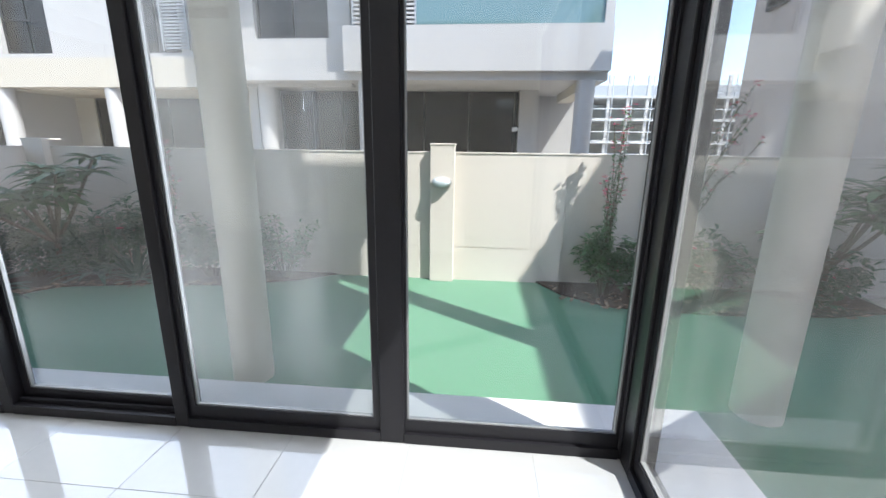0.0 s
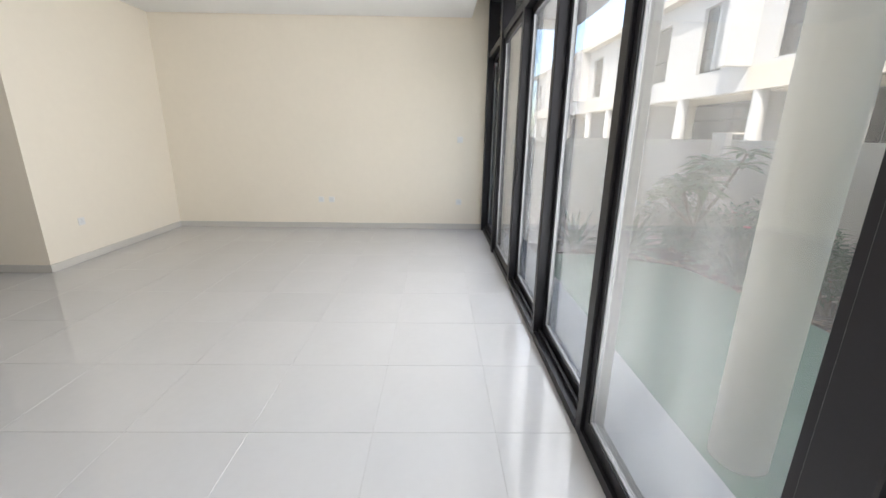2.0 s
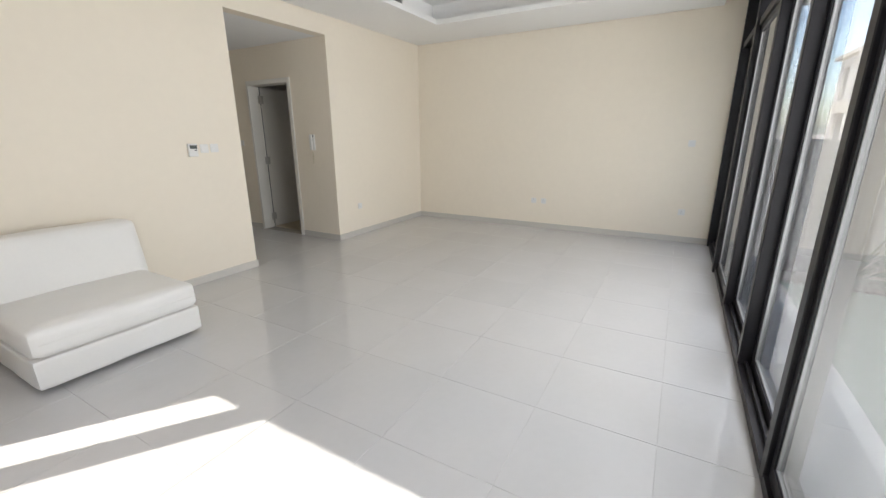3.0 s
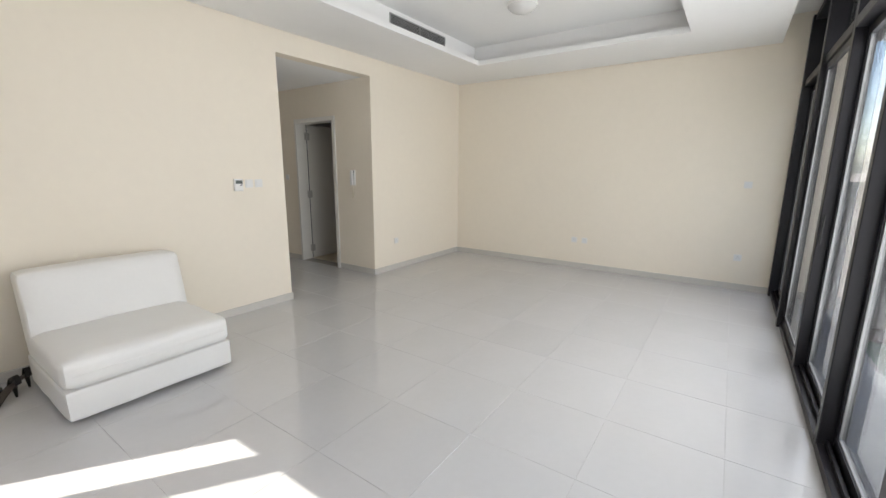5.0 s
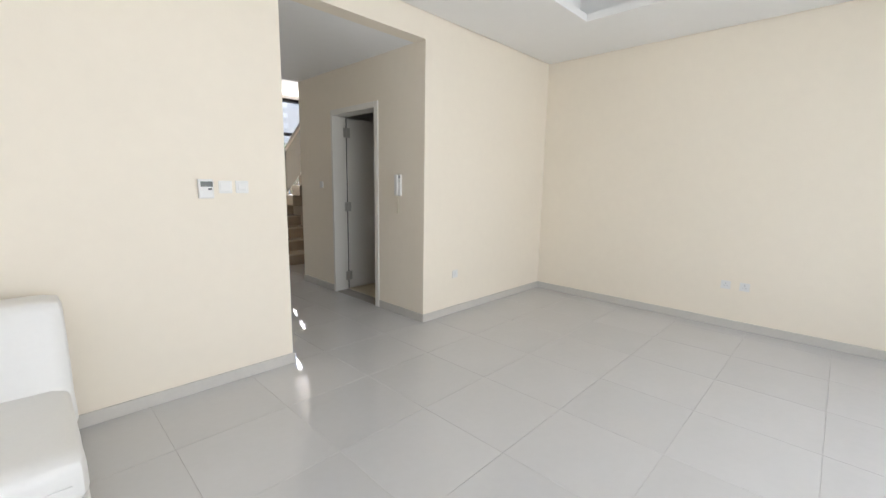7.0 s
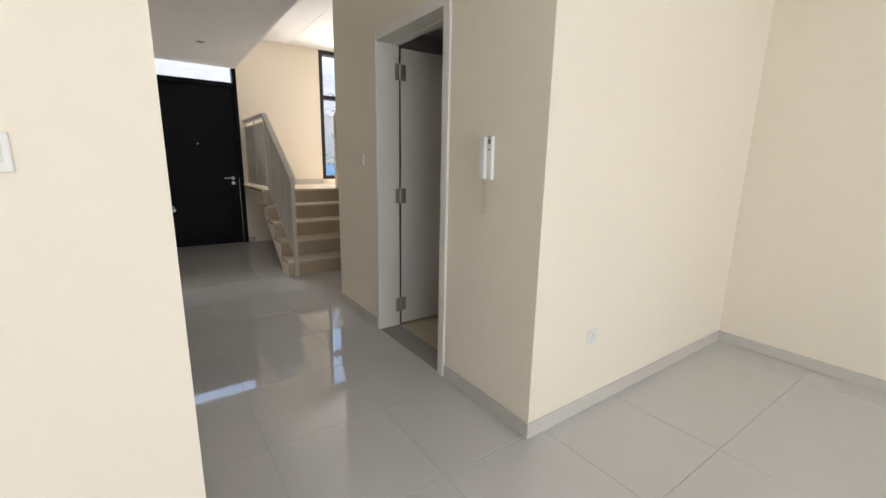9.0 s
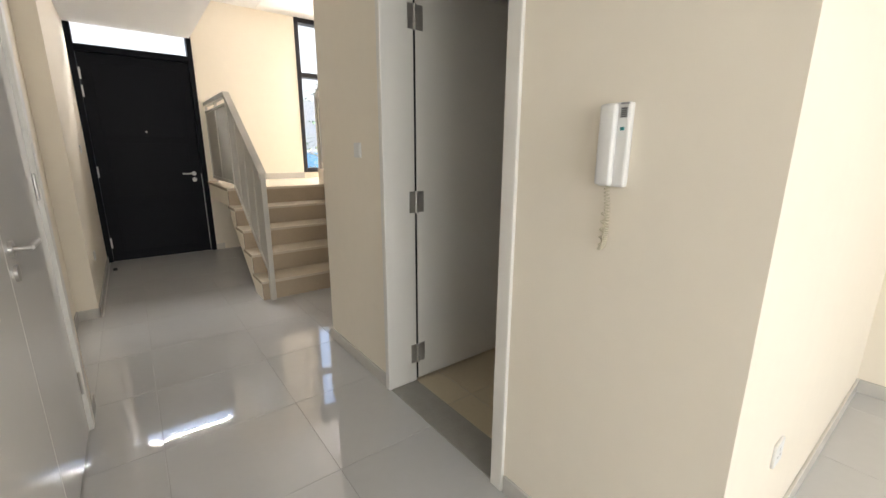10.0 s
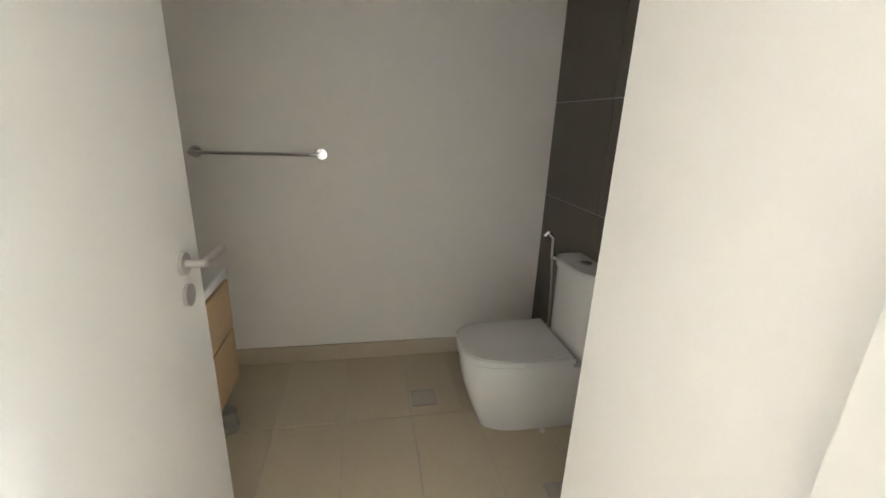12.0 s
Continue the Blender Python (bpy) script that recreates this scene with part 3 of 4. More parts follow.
# second flight, turning back
part("newel", boxes((-0.85, -0.805, -4.60, -4.555, RISE * 5, 1.90), bevel=0.004, seg=1), M_RAIL, stair)
for i in range(6):
    y = -4.60 + RUN * i
    part("step", boxes((-2.10, -0.80, y, y + RUN + 0.02, RISE * (5 + i), RISE * (6 + i)), bevel=0.004, seg=1), M_STEP, stair)
part("handrail", slope_bar(-4.58, 1.86, -2.9, 1.86 + RISE * 6, 0.05, 0.045, -0.828), M_RAIL, stair)
part("panel", slope_bar(-4.55, 1.12, -2.9, 1.12 + RISE * 6, 0.010, 0.72, -0.828), M_RAIL, stair)

# ---------- living room things ----------


def cushion(x0, x1, y0, y1, z0, z1, r, puff=0.0, lean=0.0, n=14):
    """A padded block: rounded edges, slightly swollen faces, leaning back by lean over its height."""
    bm = boxes((x0, x1, y0, y1, z0, z1))
    bmesh.ops.subdivide_edges(bm, edges=bm.edges[:], cuts=n, use_grid_fill=True)
    c = Vector(((x0 + x1) / 2, (y0 + y1) / 2, (z0 + z1) / 2))
    hx, hy, hz = (x1 - x0) / 2, (y1 - y0) / 2, (z1 - z0) / 2
    for v in bm.verts:
        p = v.co - c
        q = Vector((max(-hx + r, min(hx - r, p.x)), max(-hy + r, min(hy - r, p.y)), max(-hz + r, min(hz - r, p.z))))
        d = p - q
        p = q + d.normalized() * r if d.length > 1e-6 else p
        u, s, w = p.x / hx, p.y / hy, p.z / hz
        p.z += puff * (1 - u * u) * (1 - s * s) * (1 if w > 0 else -0.2)
        p.y += puff * 0.5 * (1 - u * u) * (1 - w * w) * (1 if s > 0 else -1)
        p += noise.noise_vector(p * 7) * 0.0035
        p.y -= lean * (p.z + hz) / (2 * hz)
        v.co = c + p
    return bm


sofa = thing("sofa", "white leatherette armless sofa bed against the wall", "sofa")
part("base", cushion(2.53, 3.445, 0.16, 1.025, 0.03, 0.215, 0.022, 0.004), M_LEATHER, sofa, soft=True)
seat = part("seat", cushion(2.53, 3.445, 0.30, 1.032, 0.209, 0.392, 0.052, 0.020), M_LEATHER, sofa, soft=True)
for z in (0.300, 0.236):
    part("piping", bars([((2.575, 1.041, z), (3.40, 1.041, z))], 0.0035, 8), M_LEATHER, seat, "", True)
part("backrest", cushion(2.515, 3.44, 0.22, 0.42, 0.20, 0.775, 0.036, 0.010, 0.13), M_LEATHER, sofa, soft=True)
for x, y in ((2.62, 0.28), (3.35, 0.28), (2.62, 0.92), (3.35, 0.92)):
    part("foot", bars([((x, y, 0.0), (x, y, 0.045))], 0.022, 12), M_BLACKPL, sofa, "black plastic foot")


def shoe(at, rz):
    """A high-heeled open shoe: a sloped sole on a thin heel, with a toe band and an ankle strap."""
    sh = thing("shoe", "black high-heeled open shoe on the tiles", "shoe", "pair of shoes", at, rz)
    bm = bmesh.new()
    line = [(-0.11, 0.085, 0.026), (-0.07, 0.078, 0.027), (-0.02, 0.045, 0.026), (0.03, 0.012, 0.034), (0.08, 0.008, 0.040), (0.115, 0.010, 0.030), (0.128, 0.012, 0.012)]
    rows = []
    for x, z, w in line:
        rows.append([bm.verts.new((x, s * w, z + d)) for s, d in ((-1, 0), (1, 0), (1, 0.008), (-1, 0.008))])
    for a, b in zip(rows, rows[1:]):
        for i in range(4):
            bm.faces.new((a[i], a[(i + 1) % 4], b[(i + 1) % 4], b[i]))
    bm.faces.new(rows[0][::-1])
    bm.faces.new(rows[-1])
    bmesh.ops.recalc_face_normals(bm, faces=bm.faces[:])
    part("sole", bm, M_SHOEIN, sh, "tan insole", True)
    part("heel", rod(bmesh.new(), (-0.098, 0, 0.0), (-0.095, 0, 0.084), 0.006, 10, 0.016), M_SHOE, sh, "", True)

    def band(x, zc, rx, rz_, w, tilt):
        b = bmesh.new()
        prev = None
        for i in range(15):
            a = math.pi * i / 14
            ring = [b.verts.new((x + dx + tilt * math.sin(a), rx * k * math.cos(a), zc + rz_ * k * math.sin(a))) for dx, k in ((-w, 1.0), (w, 1.0), (w, 0.93), (-w, 0.93))]
            if prev:
                for j in range(4):
                    b.faces.new((prev[j], prev[(j + 1) % 4], ring[(j + 1) % 4], ring[j]))
            prev = ring
        bmesh.ops.recalc_face_normals(b, faces=b.faces[:])
        return b

    part("toe_band", band(0.072, 0.012, 0.042, 0.045, 0.034, -0.012), M_SHOE, sh, "", True)
    part("heel_cup", band(-0.098, 0.086, 0.027, 0.055, 0.020, -0.006), M_SHOE, sh, "", True)
    return sh


shoe((3.62, 0.37, 0.0), 35)
shoe((3.56, 0.22, 0.0), 5)

therm = thing("thermostat", "cream air conditioning thermostat fixed to the wall", "thermostat", at=(1.815, 0.0, 1.272))
part("body", boxes((-0.042, 0.042, 0.0, 0.024, -0.058, 0.058), bevel=0.005), M_WPL, therm)
part("screen", boxes((-0.036, 0.030, 0.0235, 0.0252, 0.012, 0.044)), M_LCD, therm, "dark grey display")
part("button", boxes((-0.032, -0.010, 0.0235, 0.0265, -0.006, 0.004), bevel=0.001, seg=1), M_BLACKPL, therm, "black button")
part("flap", boxes((-0.037, 0.037, 0.0235, 0.0258, -0.052, -0.012), bevel=0.001, seg=1), M_WPL, therm)


def wall_plate(name, label, at, rz, kind):
    """A square plate on a wall, its face towards local -y: a rocker, a socket or a dimmer."""
    w = thing(name, label, name.replace("_", " "), "wall plates", at, rz)
    part("plate", boxes((-0.039, 0.039, -0.009, 0.0, -0.039, 0.039), bevel=0.003), M_WPL, w)
    if kind == "rocker":
        part("rocker", boxes((-0.030, 0.030, -0.0125, -0.008, -0.027, 0.027), bevel=0.002, seg=1), M_WPL, w)
    elif kind == "small":
        part("rocker", boxes((-0.026, 0.026, -0.014, -0.008, -0.020, 0.020), bevel=0.002, seg=1), M_WPL, w)
    else:
        for x, z, a, b in ((0, 0.014, 0.003, 0.006), (-0.012, -0.008, 0.005, 0.0025), (0.012, -0.008, 0.005, 0.0025)):
            part("pin_hole", boxes((x - a, x + a, -0.0096, -0.0085, z - b, z + b)), M_PIN, w)
    return w


wall_plate("light_switch", "white rocker light switch on the cream wall", (1.702, 0.0, 1.283), 180, "rocker")
wall_plate("light_switch", "white double light switch on the cream wall", (1.603, 0.0, 1.284), 180, "small")
wall_plate("power_socket", "white wall socket above the skirting", (-0.441, 0.0, 0.415), 180, "socket")
wall_plate("power_socket", "white wall socket on the end wall", (W, 2.06, 0.415), 90, "socket")
wall_plate("power_socket", "white wall socket on the end wall", (W, 2.21, 0.415), 90, "socket")
wall_plate("power_socket", "white wall socket near the glazing", (W, 4.036, 0.397), 90, "socket")
wall_plate("light_switch", "white rocker switch near the glazing", (W, 4.036, 1.267), 90, "rocker")
wall_plate("light_switch", "white rocker switch beside the bathroom door", (0.0, -1.84, 1.293), 90, "rocker")
wall_plate("light_switch", "white rocker switch beside the front door", (1.335, -5.0, 1.29), -90, "rocker")
wall_plate("power_socket", "white low socket on the hall wall", (1.335, -4.3, 0.40), -90, "socket")

inter = thing("intercom", "white door phone with handset and coiled cord", "intercom", at=(0.0, -0.345, 1.204))
part("body", boxes((0.0, 0.022, -0.044, 0.030, 0.0, 0.205), bevel=0.006), M_WPL, inter)
part("handset", boxes((0.0215, 0.042, -0.042, 0.002, 0.004, 0.202), bevel=0.008, seg=3), M_WPL, inter, "", True)
gr = part("speaker_grille", boxes((0.0215, 0.0250, 0.006, 0.023, 0.168, 0.192)), M_GPL, inter, "grey speaker grille")
for i in range(5):
    part("slot", boxes((0.0250, 0.0258, 0.008, 0.021, 0.170 + 0.0045 * i, 0.172 + 0.0045 * i)), M_BLACKPL, gr)
part("badge", boxes((0.0215, 0.0245, 0.007, 0.018, 0.138, 0.146), bevel=0.001, seg=1), M_TEAL, inter, "small teal badge")
part("top_strip", boxes((0.0215, 0.0260, 0.005, 0.026, 0.199, 0.203)), M_GPL, inter)
cv = bpy.data.curves.new("coil", "CURVE")
cv.dimensions, cv.bevel_depth, cv.bevel_resolution = "3D", 0.0017, 2
sp = cv.splines.new("POLY")
pts = []
for i in range(520):
    t = i / 519
    yy = -0.018 + 0.014 * math.sin(t * 3.0) - 0.020 * t * t
    zz = -0.168 * math.sin(min(t, 0.86) * math.pi * 0.58) + (0.10 * max(0, t - 0.86) / 0.14 if t > 0.86 else 0)
    a = t * 2 * math.pi * 34
    pts.append((0.016 + 0.006 * math.cos(a), yy + 0.006 * math.sin(a) + (0.018 * max(0, t - 0.8) / 0.2), zz))
sp.points.add(len(pts) - 1)
for p, co in zip(sp.points, pts):
    p.co = (*co, 1)
tmp = bpy.data.objects.new("tmp", cv)
scene.collection.objects.link(tmp)
me = bpy.data.meshes.new_from_object(tmp.evaluated_get(bpy.context.evaluated_depsgraph_get()))
bpy.data.objects.remove(tmp)
me.materials.clear()
me.materials.append(M_CORD)
smooth(me)
cord = new("cord", me)
cord.parent = inter
tagged(cord, "cream coiled cord")

vent = thing("air_vent", "grey slotted air conditioning grille in the cove", "vent")
VY = TY0 - CV
part("frame", boxes((-0.52, 0.48, VY, VY + 0.012, 2.845, 2.86), (-0.52, 0.48, VY, VY + 0.012, 3.0, 3.015), (-0.52, -0.505, VY, VY + 0.012, 2.86, 3.0), (0.465, 0.48, VY, VY + 0.012, 2.86, 3.0), (-0.026, -0.014, VY, VY + 0.012, 2.86, 3.0)), M_ALU, vent)
part("backing", boxes((-0.505, 0.465, VY, VY + 0.003, 2.86, 3.0)), M_BLACKPL, vent)
for i in range(9):
    part("slat", boxes((-0.505, 0.465, VY + 0.003, VY + 0.011, 2.864 + i * 0.015, 2.869 + i * 0.015)), M_ALU, vent)

dome = thing("ceiling_light", "round white glass dome light on the tray ceiling", "ceiling light", at=(-0.2, 1.95, TRAY_UP))
part("base", lathe([(0.150, -0.022), (0.154, -0.010), (0.154, 0.0)], 40), M_WPL, dome, "white base ring", True)
part("shade", lathe([(0.012, -0.088), (0.060, -0.083), (0.100, -0.069), (0.130, -0.047), (0.146, -0.022)], 40), M_SHADE, dome, "opal glass shade", True)
for x, y, z in ((0.75, -4.5, HALL_C), (-0.15, -4.5, 3.03), (0.75, -1.8, HALL_C)):
    dl = thing("downlight", "small recessed ceiling downlight with a steel rim", "downlight", "hall downlights", (x, y, z))
    part("rim", lathe([(0.040, -0.004), (0.044, 0.0)], 24), M_STEEL, dl, soft=True)
    part("lamp", lathe([(0.028, -0.0055), (0.030, -0.003)], 20), M_GPL, dl, soft=True)
stop = thing("door_stop", "small dark rubber door stop on the tiles", "door stop", at=(1.26, -5.36, 0.0))
part("base", lathe([(0.022, 0.0), (0.020, 0.02), (0.012, 0.028)], 16), M_BLACKPL, stop, soft=True)

# ---------- bathroom things ----------


def oval(w, y0, y1, z0, z1, sharp=2.6, flare=(1, 1), n=28, tail=0.5):
    """A bowl-like solid: a squarish round front at y0, straight back at y1, widths scaled by flare from bottom to top."""
    bm = bmesh.new()
    rings = []
    for k in range(9):
        t = k / 8
        f = flare[0] + (flare[1] - flare[0]) * math.sin(t * math.pi / 2)
        ring = []
        L = (y1 - y0)
        front = y1 - L * (0.62 + 0.38 * (f if flare[0] < flare[1] else 1))
        yc = y1 - 0.42 * L
        for i in range(n):
            a = -math.pi + math.pi * i / (n - 1)
            cx, sy = math.cos(a), math.sin(a)
            x = w * f * math.copysign(abs(cx) ** (2 / sharp), cx)
            y = yc + (yc - front) * -abs(sy) ** (2 / sharp)
            ring.append((x, y, z0 + (z1 - z0) * t))
        ring += [(w * f * tail * 2 if tail * 2 < 1 else w * f, y1, z0 + (z1 - z0) * t), (-w * f * (tail * 2 if tail * 2 < 1 else 1), y1, z0 + (z1 - z0) * t)]
        rings.append([bm.verts.new(c) for c in ring])
    m = len(rings[0])
    for a, b in zip(rings, rings[1:]):
        for i in range(m):
            bm.faces.new((a[i], a[(i + 1) % m], b[(i + 1) % m], b[i]))
    bm.faces.new(rings[0][::-1])
    bm.faces.new(rings[-1])
    bmesh.ops.recalc_face_normals(bm, faces=bm.faces[:])
    return bm


wc = thing("toilet", "white ceramic close-coupled toilet with lid closed", "toilet", at=(-1.465, 0.0, 0.0))
part("bowl", oval(0.172, -0.745, -0.135, 0.0, 0.365, flare=(0.56, 1.0)), M_CERAMIC, wc, soft=True)
seatp = part("seat", oval(0.180, -0.755, -0.305, 0.367, 0.385, sharp=3.0), M_CERAMIC, wc, soft=True)
lid = oval(0.182, -0.758, -0.300, 0.388, 0.418, sharp=3.0)
bmesh.ops.bevel(lid, geom=[e for e in lid.edges if all(v.co.z > 0.417 for v in e.verts)], offset=0.010, segments=3, affect="EDGES")
part("lid", lid, M_CERAMIC, wc, soft=True)
tank = oval(0.158, -0.298, -0.132, 0.366, 0.725, sharp=2.8, flare=(0.94, 1.0))
part("cistern", tank, M_CERAMIC, wc, soft=True)
cap = oval(0.165, -0.305, -0.132, 0.727, 0.762, sharp=2.8)
bmesh.ops.bevel(cap, geom=[e for e in cap.edges if all(v.co.z > 0.761 for v in e.verts)], offset=0.010, segments=3, affect="EDGES")
capo = part("cistern_lid", cap, M_CERAMIC, wc, soft=True)
part("flush_button", lathe([(0.026, 0.762), (0.026, 0.767), (0.020, 0.770)], 20, Matrix.Translation((0.0, -0.21, 0))), M_CHROME, capo, "chrome flush button", True)
part("fixing_cap", bars([((0.155, -0.40, 0.05), (0.170, -0.40, 0.05))], 0.010, 12), M_WPL, wc, soft=True)

spray = thing("bidet_spray", "chrome hand spray with hose on dark tiles", "bidet spray", at=(-1.83, -0.15, 0.015))
part("holder", bars([((0, 0.012, 0.66), (0, -0.035, 0.66)), ((0, -0.03, 0.655), (0.06, -0.012, 0.655))], 0.011, 12), M_CHROME, spray, soft=True)
part("handle", bars([((0, -0.035, 0.65), (0.0, -0.04, 0.76)), ((0.0, -0.04, 0.76), (-0.006, -0.068, 0.785)), ((-0.006, -0.066, 0.788), (-0.010, -0.085, 0.765))], 0.010, 12), M_CHROME, spray, soft=True)
hose = bmesh.new()
prev = None
for i in range(17):
    t = i / 16
    c = Vector((0.05 * math.sin(t * math.pi) * 0.6, -0.036 + 0.01 * math.sin(t * 5), 0.65 - 0.52 * math.sin(t * math.pi * 0.62)))
    if prev is not None:
        rod(hose, prev, c, 0.006, 8)
    prev = c
part("hose", hose, M_STEEL, spray, "steel flexible hose", True)
part("valve", bars([((0.02, 0.012, 0.20), (0.02, -0.04, 0.20)), ((0.02, -0.03, 0.17), (0.02, -0.03, 0.24))], 0.012, 12), M_CHROME, spray, soft=True)

towel = thing("towel_rail", "chrome towel bar on the bathroom wall", "towel rail", at=(BX, 0, 1.15))
part("bar", bars([((0.06, -1.915, 0), (0.06, -1.35, 0))], 0.0085, 14), M_CHROME, towel, soft=True)
for y in (-1.915, -1.35):
    part("bracket", bars([((0.0, y, 0), (0.070, y, 0))], 0.012, 14), M_CHROME, towel, soft=True)
    part("rosette", bars([((0.0, y, 0), (0.010, y, 0))], 0.026, 18), M_CHROME, towel, soft=True)

van = thing("vanity_unit", "wall-hung oak veneer vanity with two drawers", "vanity")
part("body", boxes((-1.455, -0.72, BY0 + 0.03, -1.665, 0.335, 0.755)), M_OAK, van)
for z0, z1 in ((0.335, 0.548), (0.556, 0.745)):
    part("drawer_front", boxes((-1.455, -0.72, -1.664, -1.645, z0, z1), bevel=0.002, seg=1), M_OAK, van)
# The shade in the gap under the basin, made as a black strip.
part("shadow_gap", boxes((-1.45, -0.725, -1.668, -1.658, 0.747, 0.757)), M_BLACKPL, van)
basin = thing("washbasin", "white ceramic basin top on the vanity", "washbasin")
part("top", boxes((-1.465, -0.71, BY0 + 0.03, -1.640, 0.758, 0.792), bevel=0.008), M_CERAMIC, basin)
part("bowl", lathe([(0.18, 0.7925), (0.19, 0.797), (0.165, 0.797), (0.13, 0.7935)], 28, Matrix.Translation((-1.09, -1.90, 0)) @ Matrix.Diagonal((1.4, 1, 1, 1))), M_CERAMIC, basin, soft=True)
tap = part("tap", bars([((-1.09, -2.10, 0.79), (-1.09, -2.10, 0.90)), ((-1.09, -2.10, 0.89), (-1.09, -1.97, 0.875))], 0.014, 14), M_CHROME, basin, "chrome mixer tap", True)
trap = thing("floor_trap", "round steel clean-out fitting standing on the floor", "floor fitting", at=(-1.56, -1.75, 0.0))
part("body", lathe([(0.045, 0.0), (0.045, 0.012), (0.030, 0.02), (0.030, 0.075), (0.036, 0.08), (0.036, 0.095)], 22), M_STEEL, trap, soft=True)
for x, y in ((-1.655, -0.875), (-1.02, -0.43)):
    fd = thing("floor_drain", "square steel floor drain set into beige tiles", "floor drain", "floor drains", (x, y, 0.0))
    part("frame", boxes((-0.06, 0.06, -0.06, -0.050, 0, 0.004), (-0.06, 0.06, 0.050, 0.06, 0, 0.004), (-0.06, -0.05, -0.05, 0.05, 0, 0.004), (0.05, 0.06, -0.05, 0.05, 0, 0.004)), M_STEEL, fd)
    part("grate", boxes(*[(-0.05, 0.05, -0.046 + 0.0135 * i, -0.038 + 0.0135 * i, 0.0005, 0.003) for i in range(7)]), M_STEEL, fd)

# ---------- garden ----------
setting("ground", boxes((-400, 400, -400, 400, -0.60, -0.335)), M_GROUND, "sandy paved ground to the horizon")
GZ = -0.32
WG = -2.38
setting("lawn", boxes((WG, 8.2, 4.53, 7.87, -0.36, GZ)), M_TURF, "green artificial turf in the garden")
setting("terrace", boxes((WG, 4.98, G + 0.135, 5.03, -0.34, -0.15), (E + 0.14, 4.98, 0.3, G + 0.134, -0.34, -0.15)), M_SLAB, "pale stone terrace step")


def wall_with_groove(name, rows, label):
    return setting(name, boxes(*rows), M_RENDER, label)


# Boundary walls: a plinth, a thin recessed joint and the wall above, with a flat cap line.
wall_with_groove("garden_wall_north", ((WG - 0.13, 9.0, 7.87, 8.02, -0.34, 0.115), (WG - 0.13, 9.0, 7.878, 8.02, 0.115, 0.127), (WG - 0.13, 9.0, 7.87, 8.02, 0.127, 1.30), (WG - 0.13, 9.0, 7.862, 8.03, 1.30, 1.315)), "beige rendered garden wall with a joint")
wall_with_groove("garden_wall_west", ((WG - 0.13, WG, 4.90, 7.87, -0.34, 0.115), (WG - 0.13, WG - 0.008, 4.90, 7.87, 0.115, 0.127), (WG - 0.13, WG, 4.90, 7.87, 0.127, 1.30), (WG - 0.14, WG + 0.008, 4.90, 7.862, 1.30, 1.315)), "beige rendered garden wall with a joint")


def pier(x):
    p = thing("wall_pier", "beige rendered pier on the garden wall", "pier", "garden wall piers", (x, 7.87, GZ))
    part("shaft", boxes((-0.15, 0.15, -0.10, 0.0, 0, 1.715), bevel=0.006, seg=1), M_RENDER, p)
    part("cap", boxes((-0.155, 0.155, -0.106, 0.16, 1.715, 1.735), bevel=0.004, seg=1), M_RENDER, p)
    return p


pier(3.17)
pier(-2.25)
lampw = thing("bulkhead_lamp", "grey oval bulkhead lamp on the wall pier", "wall lamp", at=(3.165, 7.77, 0.955))
MX = Matrix.Rotation(radians(90), 4, "X") @ Matrix.Diagonal((1.75, 1, 1, 1))
part("housing", lathe([(0.070, 0.0), (0.072, 0.03), (0.064, 0.045)], 32, MX), M_ALU, lampw, soft=True)
part("diffuser", lathe([(0.060, 0.044), (0.057, 0.070), (0.045, 0.088), (0.02, 0.096)], 32, MX), M_BULK, lampw, "ribbed frosted glass", True)


def column(x, y, r, top, label):
    c = thing("column", label, "column", "terrace columns", (x, y, GZ))
    part("shaft", lathe([(r, 0.0), (r, top - GZ)], 40), M_COLUMN, c, soft=True)
    return c


setting("wing_wall", boxes((WG - 0.17, WG, G + 0.16, 4.90, -0.34, 2.92)), M_RENDER, "beige rendered wing wall under the upper storey")
column(1.985, 5.37, 0.14, 2.92, "round beige rendered terrace column in shade")
column(5.52, 5.31, 0.15, 6.36, "tall round beige rendered column in sun")


def blade(bm, base, way, up, length, width, droop, n=5, fold=0.15):
    """Adds one arching leaf."""
    way, side = way.normalized(), way.cross(Vector((0, 0, 1))).normalized()
    prev = None
    for i in range(n + 1):
        t = i / n
        w = width * math.sin(math.pi * (0.12 + 0.88 * t)) ** 0.8 if i < n else width * 0.04
        c = base + way * (length * t) + Vector((0, 0, up * t - droop * t * t))
        row = [bm.verts.new(c - side * w / 2 + Vector((0, 0, fold * w))), bm.verts.new(c), bm.verts.new(c + side * w / 2 + Vector((0, 0, fold * w)))]
        if prev:
            bm.faces.new((prev[0], prev[1], row[1], row[0]))
            bm.faces.new((prev[1], prev[2], row[2], row[1]))
        prev = row


def rnd(a, b):
    return random.uniform(a, b)


